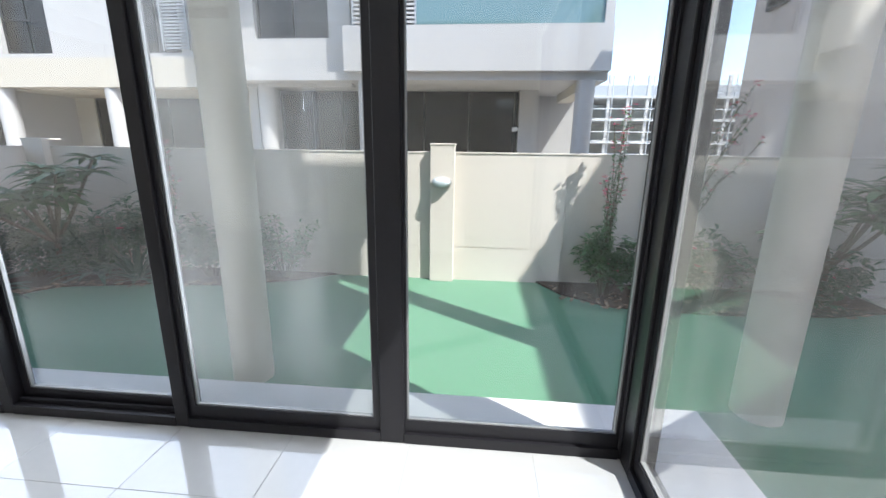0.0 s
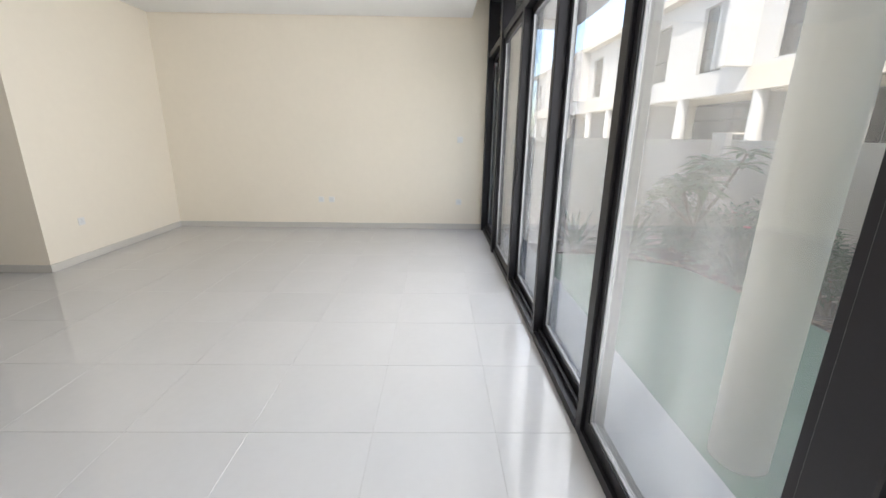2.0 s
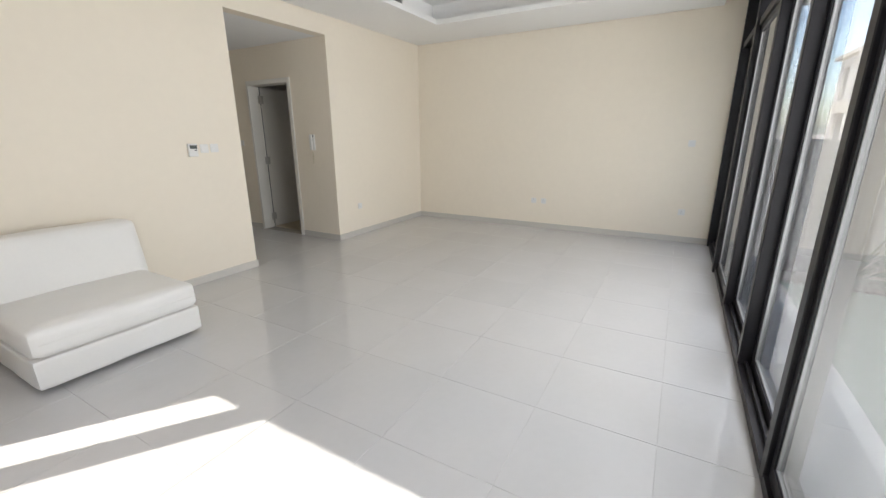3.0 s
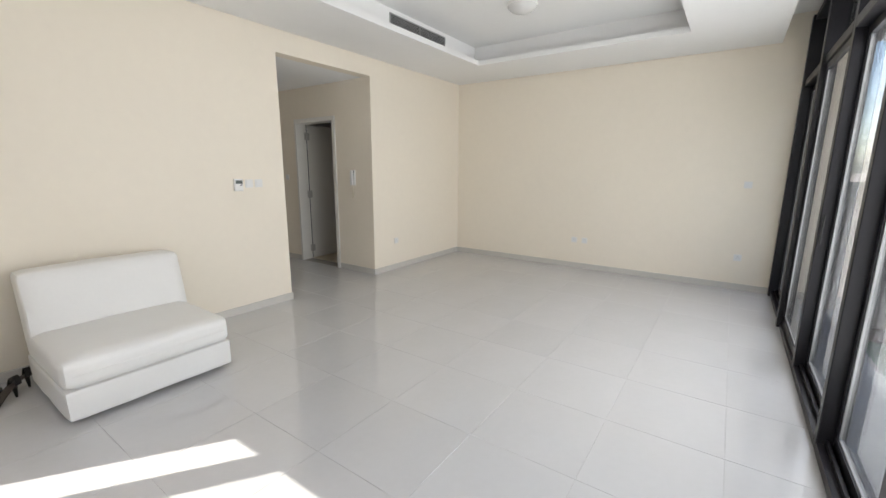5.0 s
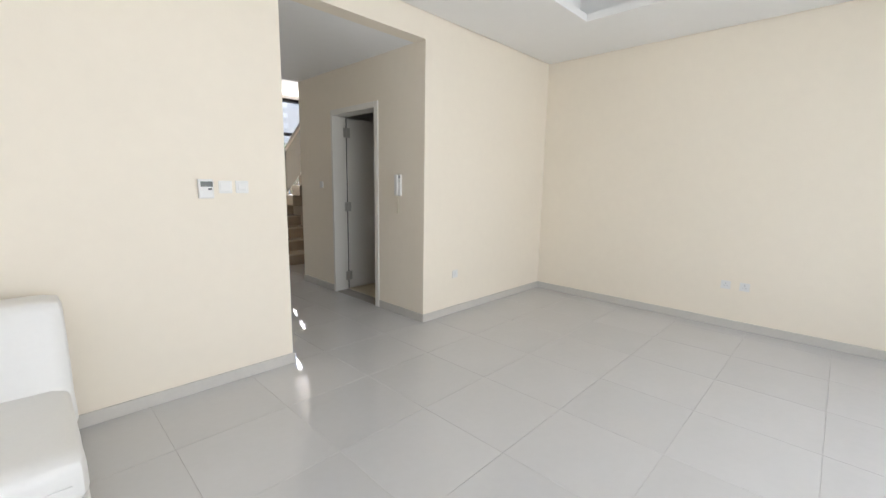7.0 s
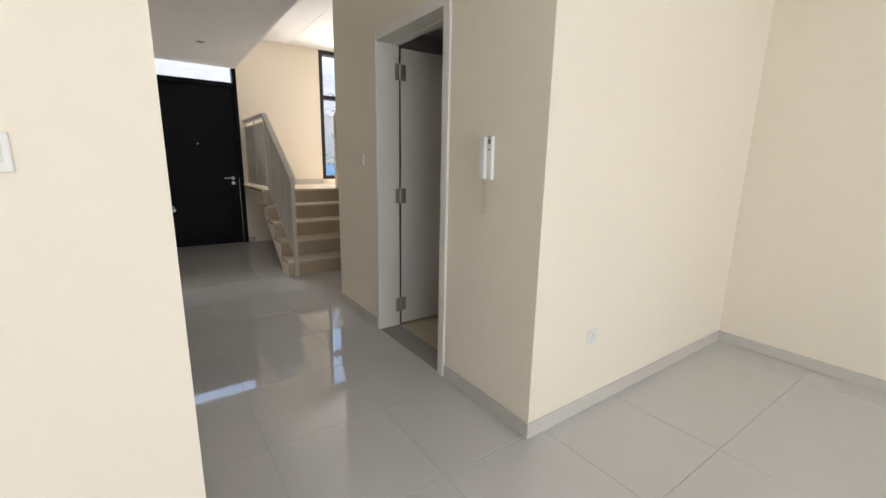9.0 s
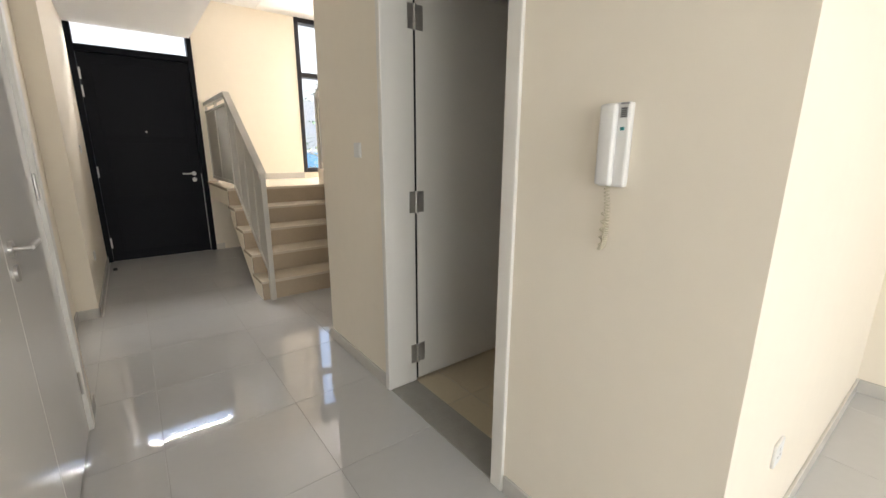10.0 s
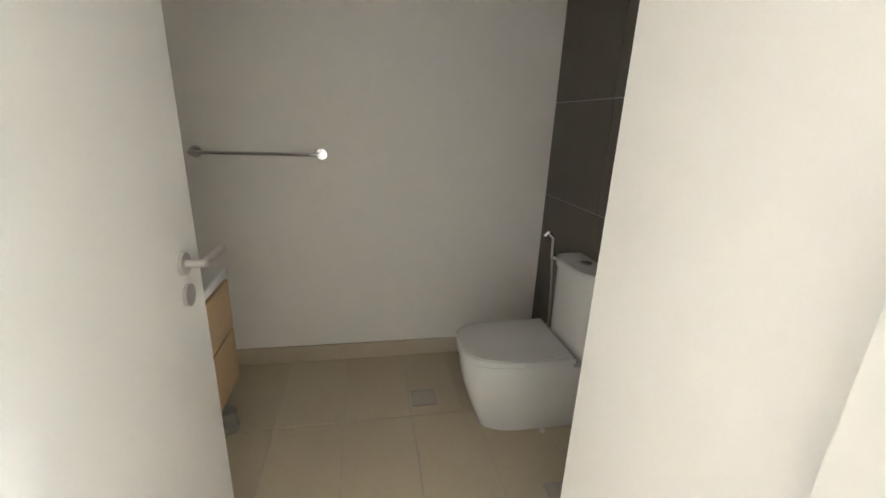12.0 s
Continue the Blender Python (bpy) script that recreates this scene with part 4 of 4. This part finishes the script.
def fan_plant(at, size, n, material, label):
    """A rosette of long arching leaves."""
    p = thing("garden_plant", label, "plant", "garden bed plants", at)
    bm = bmesh.new()
    for i in range(n):
        a = i * 2.4 + rnd(-0.2, 0.2)
        ring = i / n
        L = size * rnd(0.75, 1.1)
        blade(bm, Vector((0.02 * math.cos(a), 0.02 * math.sin(a), 0.02)), Vector((math.cos(a), math.sin(a), 0)), L * (0.25 + 1.0 * ring), L * (0.85 - 0.45 * ring), size * rnd(0.07, 0.11), L * rnd(0.15, 0.5))
    part("leaves", bm, material, p, soft=True)
    part("stem", rod(bmesh.new(), (0, 0, -0.03), (0, 0, 0.08), 0.03, 8), M_BARK, p)
    return p


def bush(at, rx, ry, h, n, leaf, material, label, flowers=0):
    """A shrub: forked twigs and many small leaves in uneven clumps."""
    p = thing("garden_shrub", label, "shrub", "garden bed plants", at)
    tw, lv = bmesh.new(), bmesh.new()
    tips = []
    for i in range(22):
        a, r = rnd(0, 6.28), math.sqrt(rnd(0.02, 1))
        top = Vector((rx * r * math.cos(a), ry * r * math.sin(a), h * rnd(0.35, 1.0) * (1.1 - 0.35 * r)))
        mid = top * 0.5 + Vector((rnd(-0.04, 0.04), rnd(-0.04, 0.04), 0.04))
        rod(tw, (top.x * 0.12, top.y * 0.12, -0.03), mid, 0.008, 5, 0.005)
        rod(tw, mid, top, 0.005, 5, 0.002)
        tips += [top, mid.lerp(top, 0.6), mid.lerp(top, 0.3)]
    for i in range(n):
        c = random.choice(tips) + Vector((rnd(-1, 1), rnd(-1, 1), rnd(-0.8, 0.8))) * 0.10
        c.z = max(c.z, 0.03)
        a = rnd(0, 6.28)
        blade(lv, c, Vector((math.cos(a), math.sin(a), 0)), leaf * rnd(-0.3, 0.7), leaf * rnd(0.7, 1.2), leaf * rnd(0.35, 0.5), leaf * 0.2, 2)
    part("twigs", tw, M_BARK, p)
    part("leaves", lv, material, p)
    if flowers:
        for i in range(flowers):
            fl = bmesh.new()
            c = random.choice(tips) + Vector((rnd(-0.08, 0.08), rnd(-0.08, 0.08), rnd(0, 0.1)))
            for k in range(5):
                a = k * 1.257 + rnd(0, 1)
                blade(fl, c, Vector((math.cos(a), math.sin(a), 0)), 0.02, 0.05, 0.04, 0.01, 2)
            part("flower", fl, M_PETAL, p, "pink blossom")
    return p


def frangipani(at):
    """A small tree: thick forked limbs with whorls of big leaves at the ends."""
    p = thing("garden_tree", "small frangipani tree with large green leaves by the wall", "tree", at=at)
    tr, lv = bmesh.new(), bmesh.new()
    rod(tr, (0, 0, -0.03), (0.03, 0.0, 0.50), 0.035, 9, 0.028)
    ends = []
    for i, (dx, dy, dz) in enumerate(((-0.42, -0.05, 0.55), (-0.15, 0.10, 0.85), (0.25, -0.08, 0.80), (0.62, 0.05, 0.98), (-0.62, -0.15, 0.35), (0.05, -0.3, 0.6), (0.42, -0.22, 0.62))):
        m = Vector((0.03 + dx * 0.45, dy * 0.5, 0.50 + dz * 0.40))
        e = Vector((0.03 + dx, dy, 0.50 + dz))
        rod(tr, (0.03, 0, 0.48), m, 0.024, 8, 0.020)
        rod(tr, m, e, 0.020, 8, 0.014)
        ends += [e, m.lerp(e, 0.75)]
    for e in ends:
        for k in range(17):
            a = k * 2.4 + rnd(-0.3, 0.3)
            blade(lv, e, Vector((math.cos(a), math.sin(a), 0)), rnd(-0.02, 0.16), rnd(0.24, 0.36), rnd(0.08, 0.105), rnd(0.04, 0.14), 5)
    part("trunk", tr, M_BARK, p, soft=True)
    part("crown", lv, M_LEAF, p)
    return p


def climber(at, h, way, label):
    """A tall flowering climber: thin arching canes with leaves and blossom at the tips."""
    p = thing("climbing_plant", label, "plant", "garden bed plants", at)
    tw, lv, fl = bmesh.new(), bmesh.new(), bmesh.new()
    for i in range(9):
        lean = Vector((way[0] * rnd(0.2, 1.0) + rnd(-0.12, 0.12), way[1] * rnd(0.2, 1) + rnd(-0.06, 0.06), 0))
        H2 = h * rnd(0.55, 1.0)
        prev = Vector((rnd(-0.05, 0.05), rnd(-0.05, 0.05), -0.03))
        for k in range(1, 9):
            t = k / 8
            c = Vector((lean.x * t * t, lean.y * t * t, H2 * t)) + Vector((rnd(-0.02, 0.02), rnd(-0.02, 0.02), 0))
            rod(tw, prev, c, 0.006, 5, 0.004)
            for j in range(11):
                a, q = rnd(0, 6.28), prev.lerp(c, rnd(0, 1))
                blade(lv, q, Vector((math.cos(a), math.sin(a), 0)), rnd(-0.02, 0.05), rnd(0.04, 0.075), rnd(0.025, 0.04), 0.02, 2)
            if t > 0.8:
                for j in range(5):
                    a = rnd(0, 6.28)
                    blade(fl, c + Vector((rnd(-0.04, 0.04), rnd(-0.04, 0.04), rnd(-0.04, 0.04))), Vector((math.cos(a), math.sin(a), 0)), 0.02, 0.05, 0.04, 0.01, 2)
            prev = c
    part("canes", tw, M_BARK, p)
    part("leaves", lv, M_LEAF, p)
    tagged(part("flowers", fl, M_PETAL, p, "pink blossoms"), kind="stuff")
    return p


# Planting beds
def bed(name, pts, y_back):
    bm = bmesh.new()
    lo = [bm.verts.new((x, y, GZ - 0.02)) for x, y in pts]
    hi = [bm.verts.new((x, y, GZ + 0.025)) for x, y in pts]
    bm.faces.new(hi)
    for i in range(len(pts)):
        j = (i + 1) % len(pts)
        bm.faces.new((lo[i], lo[j], hi[j], hi[i]))
    bmesh.ops.recalc_face_normals(bm, faces=bm.faces[:])
    return setting(name, bm, M_SOIL, "dark planting soil along the wall")


bed("planting_bed_west", [(WG, 4.9), (-1.95, 4.9), (-1.88, 6.1), (-1.35, 6.95), (-0.4, 7.18), (0.5, 7.25), (1.3, 7.55), (1.75, 7.868), (WG, 7.868)], 7.87)
bed("planting_bed_east", [(4.40, 7.868), (4.62, 7.45), (5.1, 7.1), (6.2, 7.0), (7.4, 7.1), (8.15, 7.3), (8.15, 7.868)], 7.87)
chips = bmesh.new()
for i in range(260):
    if i % 2:
        x, y = rnd(4.5, 7.8), 0
        y = rnd(7.02, 7.5) + max(0, 4.95 - x) * 0.7
    else:
        t = rnd(0, 1)
        x, y = (-1.95 + 0.6 * t, 6.0 + 1.0 * t) if i % 4 else (-1.3 + 2.4 * t, 7.0 + 0.35 * t)
        x, y = x + rnd(-0.12, 0.12), y + rnd(-0.08, 0.12)
    s = rnd(0.012, 0.03)
    add_box(chips, -s, s, -s * 0.6, s * 0.6, -0.005, 0.005, pose(x, y, GZ + 0.03, rnd(-20, 20), rnd(-20, 20), rnd(0, 180)))
tagged(part("bark_chips", chips, M_CHIP, None, "loose brown bark chips along the bed edges"), category="mulch", kind="stuff")

frangipani((-1.5, 7.15, GZ + 0.02))
bush((-1.95, 7.25, GZ + 0.02), 0.40, 0.45, 0.85, 2000, 0.10, M_LEAF2, "dense dark green shrub in the wall corner")
bush((-1.35, 7.35, GZ + 0.02), 0.50, 0.30, 0.75, 2200, 0.09, M_LEAF2, "dense dark green shrub under the tree")
fan_plant((-0.55, 7.2, GZ + 0.02), 0.55, 40, M_FROND, "blue-green arching strap-leaf plant by the wall")
fan_plant((-2.0, 5.75, GZ + 0.02), 0.62, 44, M_FROND, "blue-green arching strap-leaf plant in the bed")
fan_plant((-1.85, 6.5, GZ + 0.02), 0.80, 60, M_FROND, "large blue-green arching strap-leaf plant in the bed")
fan_plant((-1.2, 7.35, GZ + 0.02), 0.72, 50, M_FROND, "blue-green arching strap-leaf plant by the wall")
bush((-0.75, 7.45, GZ + 0.02), 0.62, 0.30, 1.0, 1500, 0.115, M_LEAF2, "dense dark green shrub with pink flowers", 5)
bush((0.25, 7.50, GZ + 0.02), 0.60, 0.28, 0.85, 1400, 0.115, M_LEAF2, "dense dark green shrub by the wall")
bush((1.15, 7.62, GZ + 0.02), 0.40, 0.2, 0.85, 700, 0.085, M_LEAF, "thin green shrub at the bed end")
climber((0.35, 7.60, GZ + 0.02), 2.0, (0.25, 0.0), "tall flowering climber with pink blossom by the wall")
climber((-0.35, 7.60, GZ + 0.02), 1.75, (0.1, 0.0), "flowering climber with pink blossom by the wall")
bush((5.10, 7.40, GZ + 0.02), 0.34, 0.28, 0.85, 1100, 0.11, M_LEAF, "green shrub with a pink flower by the wall", 4)
climber((5.12, 7.48, GZ + 0.02), 2.15, (0.06, 0.08), "tall flowering climber leaning on the wall")
climber((5.75, 7.40, GZ + 0.02), 2.6, (0.7, -0.1), "tall arching climber with red blossom")
bush((6.3, 7.40, GZ + 0.02), 0.6, 0.28, 0.8, 1200, 0.11, M_LEAF2, "low dark green shrub with pink flowers", 6)
bush((7.4, 7.35, GZ + 0.02), 0.55, 0.3, 0.7, 900, 0.11, M_LEAF2, "low green shrub with pink flowers", 6)
frangipani((7.35, 7.30, GZ + 0.02))

# ---------- houses across the gardens ----------
YF, YB = 14.6, 17.2


def win_part(parent, x0, x1, z0, z1, y, split=1, sill=None):
    w = part("window", boxes((x0, x1, y - 0.05, y + 0.02, z0, z0 + 0.07), (x0, x1, y - 0.05, y + 0.02, z1 - 0.07, z1), (x0, x0 + 0.07, y - 0.05, y + 0.02, z0 + 0.07, z1 - 0.07), (x1 - 0.07, x1, y - 0.05, y + 0.02, z0 + 0.07, z1 - 0.07), *([(x0 + 0.07, x1 - 0.07, y - 0.05, y + 0.02, sill, sill + 0.06)] if sill else [])), M_FRAME, parent)
    for i in range(split):
        a, b = x0 + 0.07 + (x1 - x0 - 0.14) * i / split, x0 + 0.07 + (x1 - x0 - 0.14) * (i + 1) / split
        part("pane", boxes((a + 0.02, b - 0.02, y - 0.02, y, z0 + 0.07, z1 - 0.07)), M_GLASS_FAR, w)
    return w


def house(x0, wide, kind):
    h = thing("house", "white rendered terraced house with dark windows and columns", "house", "houses across the gardens", (x0, 0, 0))
    u = wide
    top = 7.0
    holes = ((0.9, 2.5), (4.9, 6.5))
    rows = [(0, u, YF, YF + 0.3, 2.95, 3.85), (0, u, YF, YF + 0.3, 6.35, top)]
    xs = [0.0] + [v for hl in holes for v in hl] + [u]
    for a, b in zip(xs[::2], xs[1::2]):
        rows.append((a, b, YF, YF + 0.3, 3.85, 6.35))
    rows += [(0, u, YF + 0.3, YB, 2.95, 3.15), (0, 0.25, YF + 0.3, YB + 4, -0.34, 2.95), (0, u, YB + 0.3, YB + 6, -0.34, top), (0, 0.3, YF + 0.3, YB + 0.3, 3.15, top), (u - 0.3, u, YF + 0.3, YB + 0.3, 3.15, top)]
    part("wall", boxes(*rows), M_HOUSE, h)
    part("band", boxes((-0.01, u + 0.01, YF - 0.10, YF - 0.001, 2.92, 3.72)), M_HOUSE if kind else M_HOUSE2, h)
    part("fin", boxes((u - 0.32, u - 0.012, YF - 1.0, YF - 0.002, 3.73, top - 0.003), bevel=0.01, seg=1), M_HOUSE, h, "white rendered party fin")
    part("roof", boxes((-0.05, u + 0.05, YF - 0.5, YB + 6, top, top + 0.3)), M_HOUSE2, h)
    part("ceiling_under_floor", boxes((0.25, u, YF + 0.3, YB, 2.90, 2.949)), M_HOUSE2, h)
    part("back_wall", boxes((0.25, u, YB, YB + 0.25, -0.34, 0.15), (0.25, 1.0, YB, YB + 0.25, 0.15, 2.90), (u - 1.6, u, YB, YB + 0.25, 0.15, 2.90)), M_HOUSE2, h)
    win_part(h, 1.0, u - 1.6, 0.15, 2.90, YB + 0.1, 4, 2.1)
    for a, b in holes:
        win_part(h, a, b, 3.85, 6.35, YF + 0.2, 2, 4.75)
    lv = part("louvre_screen", boxes((6.0, 6.05, YF - 0.08, YF - 0.02, 3.9, 6.3), (6.75, 6.8, YF - 0.08, YF - 0.02, 3.9, 6.3)), M_LOUVRE, h)
    for i in range(28):
        part("slat", boxes((6.05, 6.75, YF - 0.07, YF - 0.03, 3.94 + i * 0.084, 3.985 + i * 0.084)), M_LOUVRE, lv)
    for a in (0.5, 4.1):
        part("column", lathe([(0.24, -0.34), (0.24, 2.92)], 20, Matrix.Translation((a, YF + 0.15, 0))), M_HOUSE, h, soft=True)
    return h


for k in range(5):
    house(-3.2 - 8.2 * (k + 1), 8.2, k % 2)

end = thing("house", "white rendered end house with a glass balcony and columns", "house", "houses across the gardens")
part("wall", boxes((-3.2, 0.0, YF, YF + 0.3, 2.95, 4.2), (-3.2, -2.7, YF, YF + 0.3, 4.2, 7.0), (-0.6, 0.0, YF, YF + 0.3, 4.2, 7.0), (-3.2, -2.95, YF + 0.3, YB, -0.34, 7.0), (-3.2, 6.7, YB + 0.3, YB + 6, -0.34, 7.0), (4.75, 5.3, YB - 1.2, YB + 0.3, -0.34, 3.1), (-3.2, 0, YF + 0.3, YB + 0.3, 6.4, 7.0)), M_HOUSE, end)
part("balcony", boxes((0.0, 6.75, 13.9, 14.1, 3.25, 4.32), (0.0, 0.2, 14.1, YB, 3.25, 4.32), (6.55, 6.75, 14.1, YB, 3.25, 4.32), (-3.2, 6.75, 14.1, YB + 0.3, 3.05, 3.25)), M_HOUSE, end)
part("beam", boxes((6.05, 6.45, 14.1, YB, 2.80, 3.05)), M_HOUSE2, end)
part("roof", boxes((-3.3, 7.0, 13.6, YB + 6, 7.0, 7.3)), M_HOUSE2, end)
bal = part("balustrade", boxes((1.9, 6.5, 13.97, 13.99, 4.34, 5.25)), M_BALGLASS, end, "green tinted glass balustrade")
lv = part("louvre_screen", boxes((0.25, 0.3, 13.94, 14.0, 4.33, 6.8), (1.85, 1.9, 13.94, 14.0, 4.33, 6.8)), M_LOUVRE, end)
for i in range(24):
    part("slat", boxes((0.3, 1.85, 13.95, 13.99, 4.38 + i * 0.1, 4.43 + i * 0.1)), M_HOUSE, lv)
part("balcony_post", boxes((6.5, 6.72, 13.92, 14.12, 4.32, 7.0)), M_HOUSE, end)
win_part(end, 0.3, 4.7, -0.3, 3.04, YB - 0.9, 3, 2.4)
win_part(end, -2.9, 0.2, -0.3, 3.04, YB - 0.9, 3, 2.2)
win_part(end, -2.7, -0.6, 4.2, 6.4, YF + 0.2, 2)
win_part(end, 0.4, 6.4, 4.3, 6.9, YB + 0.25, 4)
for a, b in ((6.25, 14.25), (0.5, 14.3), (-2.6, 14.8)):
    part("column", lathe([(0.24, -0.34), (0.24, 3.06)], 24, Matrix.Translation((a, b, 0))), M_HOUSE, end, soft=True)
part("wall_lamp", boxes((4.55, 4.74, YB - 1.26, YB - 1.2, 1.85, 2.0), bevel=0.03), M_ALU, end)

east = thing("house", "tan rendered neighbouring house with small windows", "house", at=(0, 0, 0))
part("wall", boxes((8.9, 18.0, -6.0, 12.2, -0.34, 7.55)), M_BUNKER, east)
part("parapet", boxes((8.86, 18.04, -6.04, 12.24, 7.55, 7.85)), M_HOUSE2, east)
for y, z in ((11.2, 3.9), (10.0, 3.9), (7.0, 3.9)):
    w = part("window", boxes((8.84, 8.93, y, y + 0.55, z, z + 0.05), (8.84, 8.93, y, y + 0.55, z + 1.0, z + 1.05), (8.84, 8.93, y, y + 0.05, z + 0.05, z + 1.0), (8.84, 8.93, y + 0.50, y + 0.55, z + 0.05, z + 1.0)), M_FRAME, east)
    part("pane", boxes((8.86, 8.90, y + 0.05, y + 0.50, z + 0.05, z + 1.0)), M_GLASS_FAR, w)

far = thing("apartment_building", "distant white building wrapped in scaffolding", "building", at=(13.0, 50.0, -0.34))
for i in range(4):
    part("floor_slab", boxes((0, 26, 0, 8, 2.3 * i, 2.3 * i + 0.3)), M_HOUSE, far)
    part("back_wall", boxes((0, 26, 7.0, 7.3, 2.3 * i + 0.3, 2.3 * i + 2.3)), M_LOUVRE, far)
    for j in range(14):
        part("column", boxes((j * 2.0 - 0.15, j * 2.0 + 0.15, 0.1, 0.4, 2.3 * i + 0.3, 2.3 * i + 2.3)), M_HOUSE, far)
sc = part("scaffold", bars([((j * 2.0, -1, 0), (j * 2.0, -1, 9.0)) for j in range(14)] + [((0, -1, 1.15 * i), (26, -1, 1.15 * i)) for i in range(8)], 0.06, 6), M_ALU, far, "grey scaffold tubes")

# ---------- street side ----------
street = thing("block_building", "unfinished white blockwork building across the street", "building", at=(0, -14.0, 0))
part("mortar_bed", boxes((-9.0, 8.0, -0.20, -0.02, -0.34, 5.4)), M_MORTAR, street)
tree = thing("street_tree", "leafy green street tree with pale flowers", "tree", at=(-3.3, -9.3, -0.335))
tr, lv = bmesh.new(), bmesh.new()
rod(tr, (0, 0, 0), (0.1, 0, 1.5), 0.09, 9, 0.06)
limbs = []
for i in range(16):
    a, e = rnd(0, 6.28), rnd(0.2, 1.0)
    tip = Vector((0.1 + 1.1 * math.cos(a) * e, 1.0 * math.sin(a) * e, rnd(1.3, 3.0)))
    rod(tr, (0.1, 0, rnd(1.0, 1.5)), tip, 0.035, 6, 0.012)
    limbs += [tip, tip.lerp(Vector((0.1, 0, 1.5)), 0.35)]
for i in range(1500):
    c = random.choice(limbs) + Vector((random.gauss(0, 0.2), random.gauss(0, 0.2), random.gauss(0, 0.2)))
    a = rnd(0, 6.28)
    blade(lv, c, Vector((math.cos(a), math.sin(a), 0)), rnd(-0.05, 0.06), rnd(0.08, 0.14), rnd(0.04, 0.06), 0.03, 2)
part("trunk", tr, M_BARK, tree, soft=True)
part("crown", lv, M_LEAF, tree)
M_BLUE = mat("blue_hoarding_sheet", (0.06, 0.25, 0.55), 0.5, var=0.06, scale=2)
board = thing("site_hoarding", "blue sheet metal site hoarding beyond the tree", "fence", at=(0, -12.5, -0.335))
for i in range(9):
    part("sheet", boxes((-9.0 + i * 1.2, -7.82 + i * 1.2, -0.02, 0.02, 0, 1.55)), M_BLUE, board)

# ---------- pieces: tiles and blocks ----------


def piece_mesh(name, w, d, h, material, bev=0.001):
    """A thin tile with eased top edges, its top at z = 0."""
    me = bpy.data.meshes.new(name)
    co = []
    for z, s in ((-h, 0), (-bev, 0), (0, bev)):
        co += [(s, s, z), (w - s, s, z), (w - s, d - s, z), (s, d - s, z)]
    fs = [(8, 9, 10, 11)] + [(k + i, k + (i + 1) % 4, k + 4 + (i + 1) % 4, k + 4 + i) for k in (0, 4) for i in range(4)]
    me.from_pydata(co, [], fs)
    me.materials.append(material)
    return me


def lay(parent, name, xs, ys, allowed, pitch_x, pitch_y, joint, material, z=0.0):
    """Tiles on a grid through (xs, ys), cut to the allowed rectangles."""
    made = {}
    for x0, x1, y0, y1 in allowed:
        i0, i1 = math.floor((x0 - xs) / pitch_x), math.ceil((x1 - xs) / pitch_x)
        j0, j1 = math.floor((y0 - ys) / pitch_y), math.ceil((y1 - ys) / pitch_y)
        for i in range(i0, i1):
            for j in range(j0, j1):
                a0, a1 = max(x0, xs + i * pitch_x + joint / 2), min(x1, xs + (i + 1) * pitch_x - joint / 2)
                b0, b1 = max(y0, ys + j * pitch_y + joint / 2), min(y1, ys + (j + 1) * pitch_y - joint / 2)
                if a1 - a0 < 0.004 or b1 - b0 < 0.004:
                    continue
                key = (round(a1 - a0, 3), round(b1 - b0, 3))
                if key not in made:
                    made[key] = piece_mesh(name, *key, 0.02, material)
                ob = new(name, made[key])
                ob.parent = parent
                ob.location = (a0, b0, z + 0.0)


P = 0.575
lay(base, "tile", 2.19, 2.857, [(W, E - 0.02, 0.0, G), (HX0, HX1, -5.8, 0.0), (1.31, 1.47, -3.80, -2.32), (SX0 - 0.3, HX0, -3.42, -2.36), (-0.9, 0.0, -5.8, -3.42)], P, P, 0.002, M_TILE)
lay(base, "bath_tile", -0.93, -0.95, [(BX, -0.165, BY0, -0.70), (BX, -0.58, -0.70, BY1)], 0.60, 0.305, 0.003, M_BATHTILE)

wall_n = bpy.data.objects["wall_bath_north"]
made = {}
for r in range(9):
    z0, z1 = -0.004 + 0.4815 * r, 0.4815 * (r + 1) - 0.004
    z1 = min(z1, BC)
    for x0, x1 in ((BX, -1.538), (-1.534, -0.98), (-0.976, -0.58)):
        if z1 - z0 < 0.05:
            continue
        key = (round(x1 - x0, 3), round(z1 - z0, 3))
        if key not in made:
            made[key] = piece_mesh("wall_tile", key[0], key[1] - 0.004, 0.006, M_DARKTILE)
        ob = new("wall_tile", made[key])
        ob.parent = wall_n
        ob.matrix_basis = pose(x0, -0.151, max(z0, 0.0) + 0.004, 90)

blk = piece_mesh("block", 0.392, 0.192, 0.02, M_BLOCK, 0.006)
for r in range(11):
    for c in range(20):
        ob = new("block", blk)
        ob.parent = street
        ob.matrix_basis = pose(2.8 - 0.4 * c - (0.2 if r % 2 else 0), -0.002, 2.9 + 0.2 * r, 90, 0, 180)
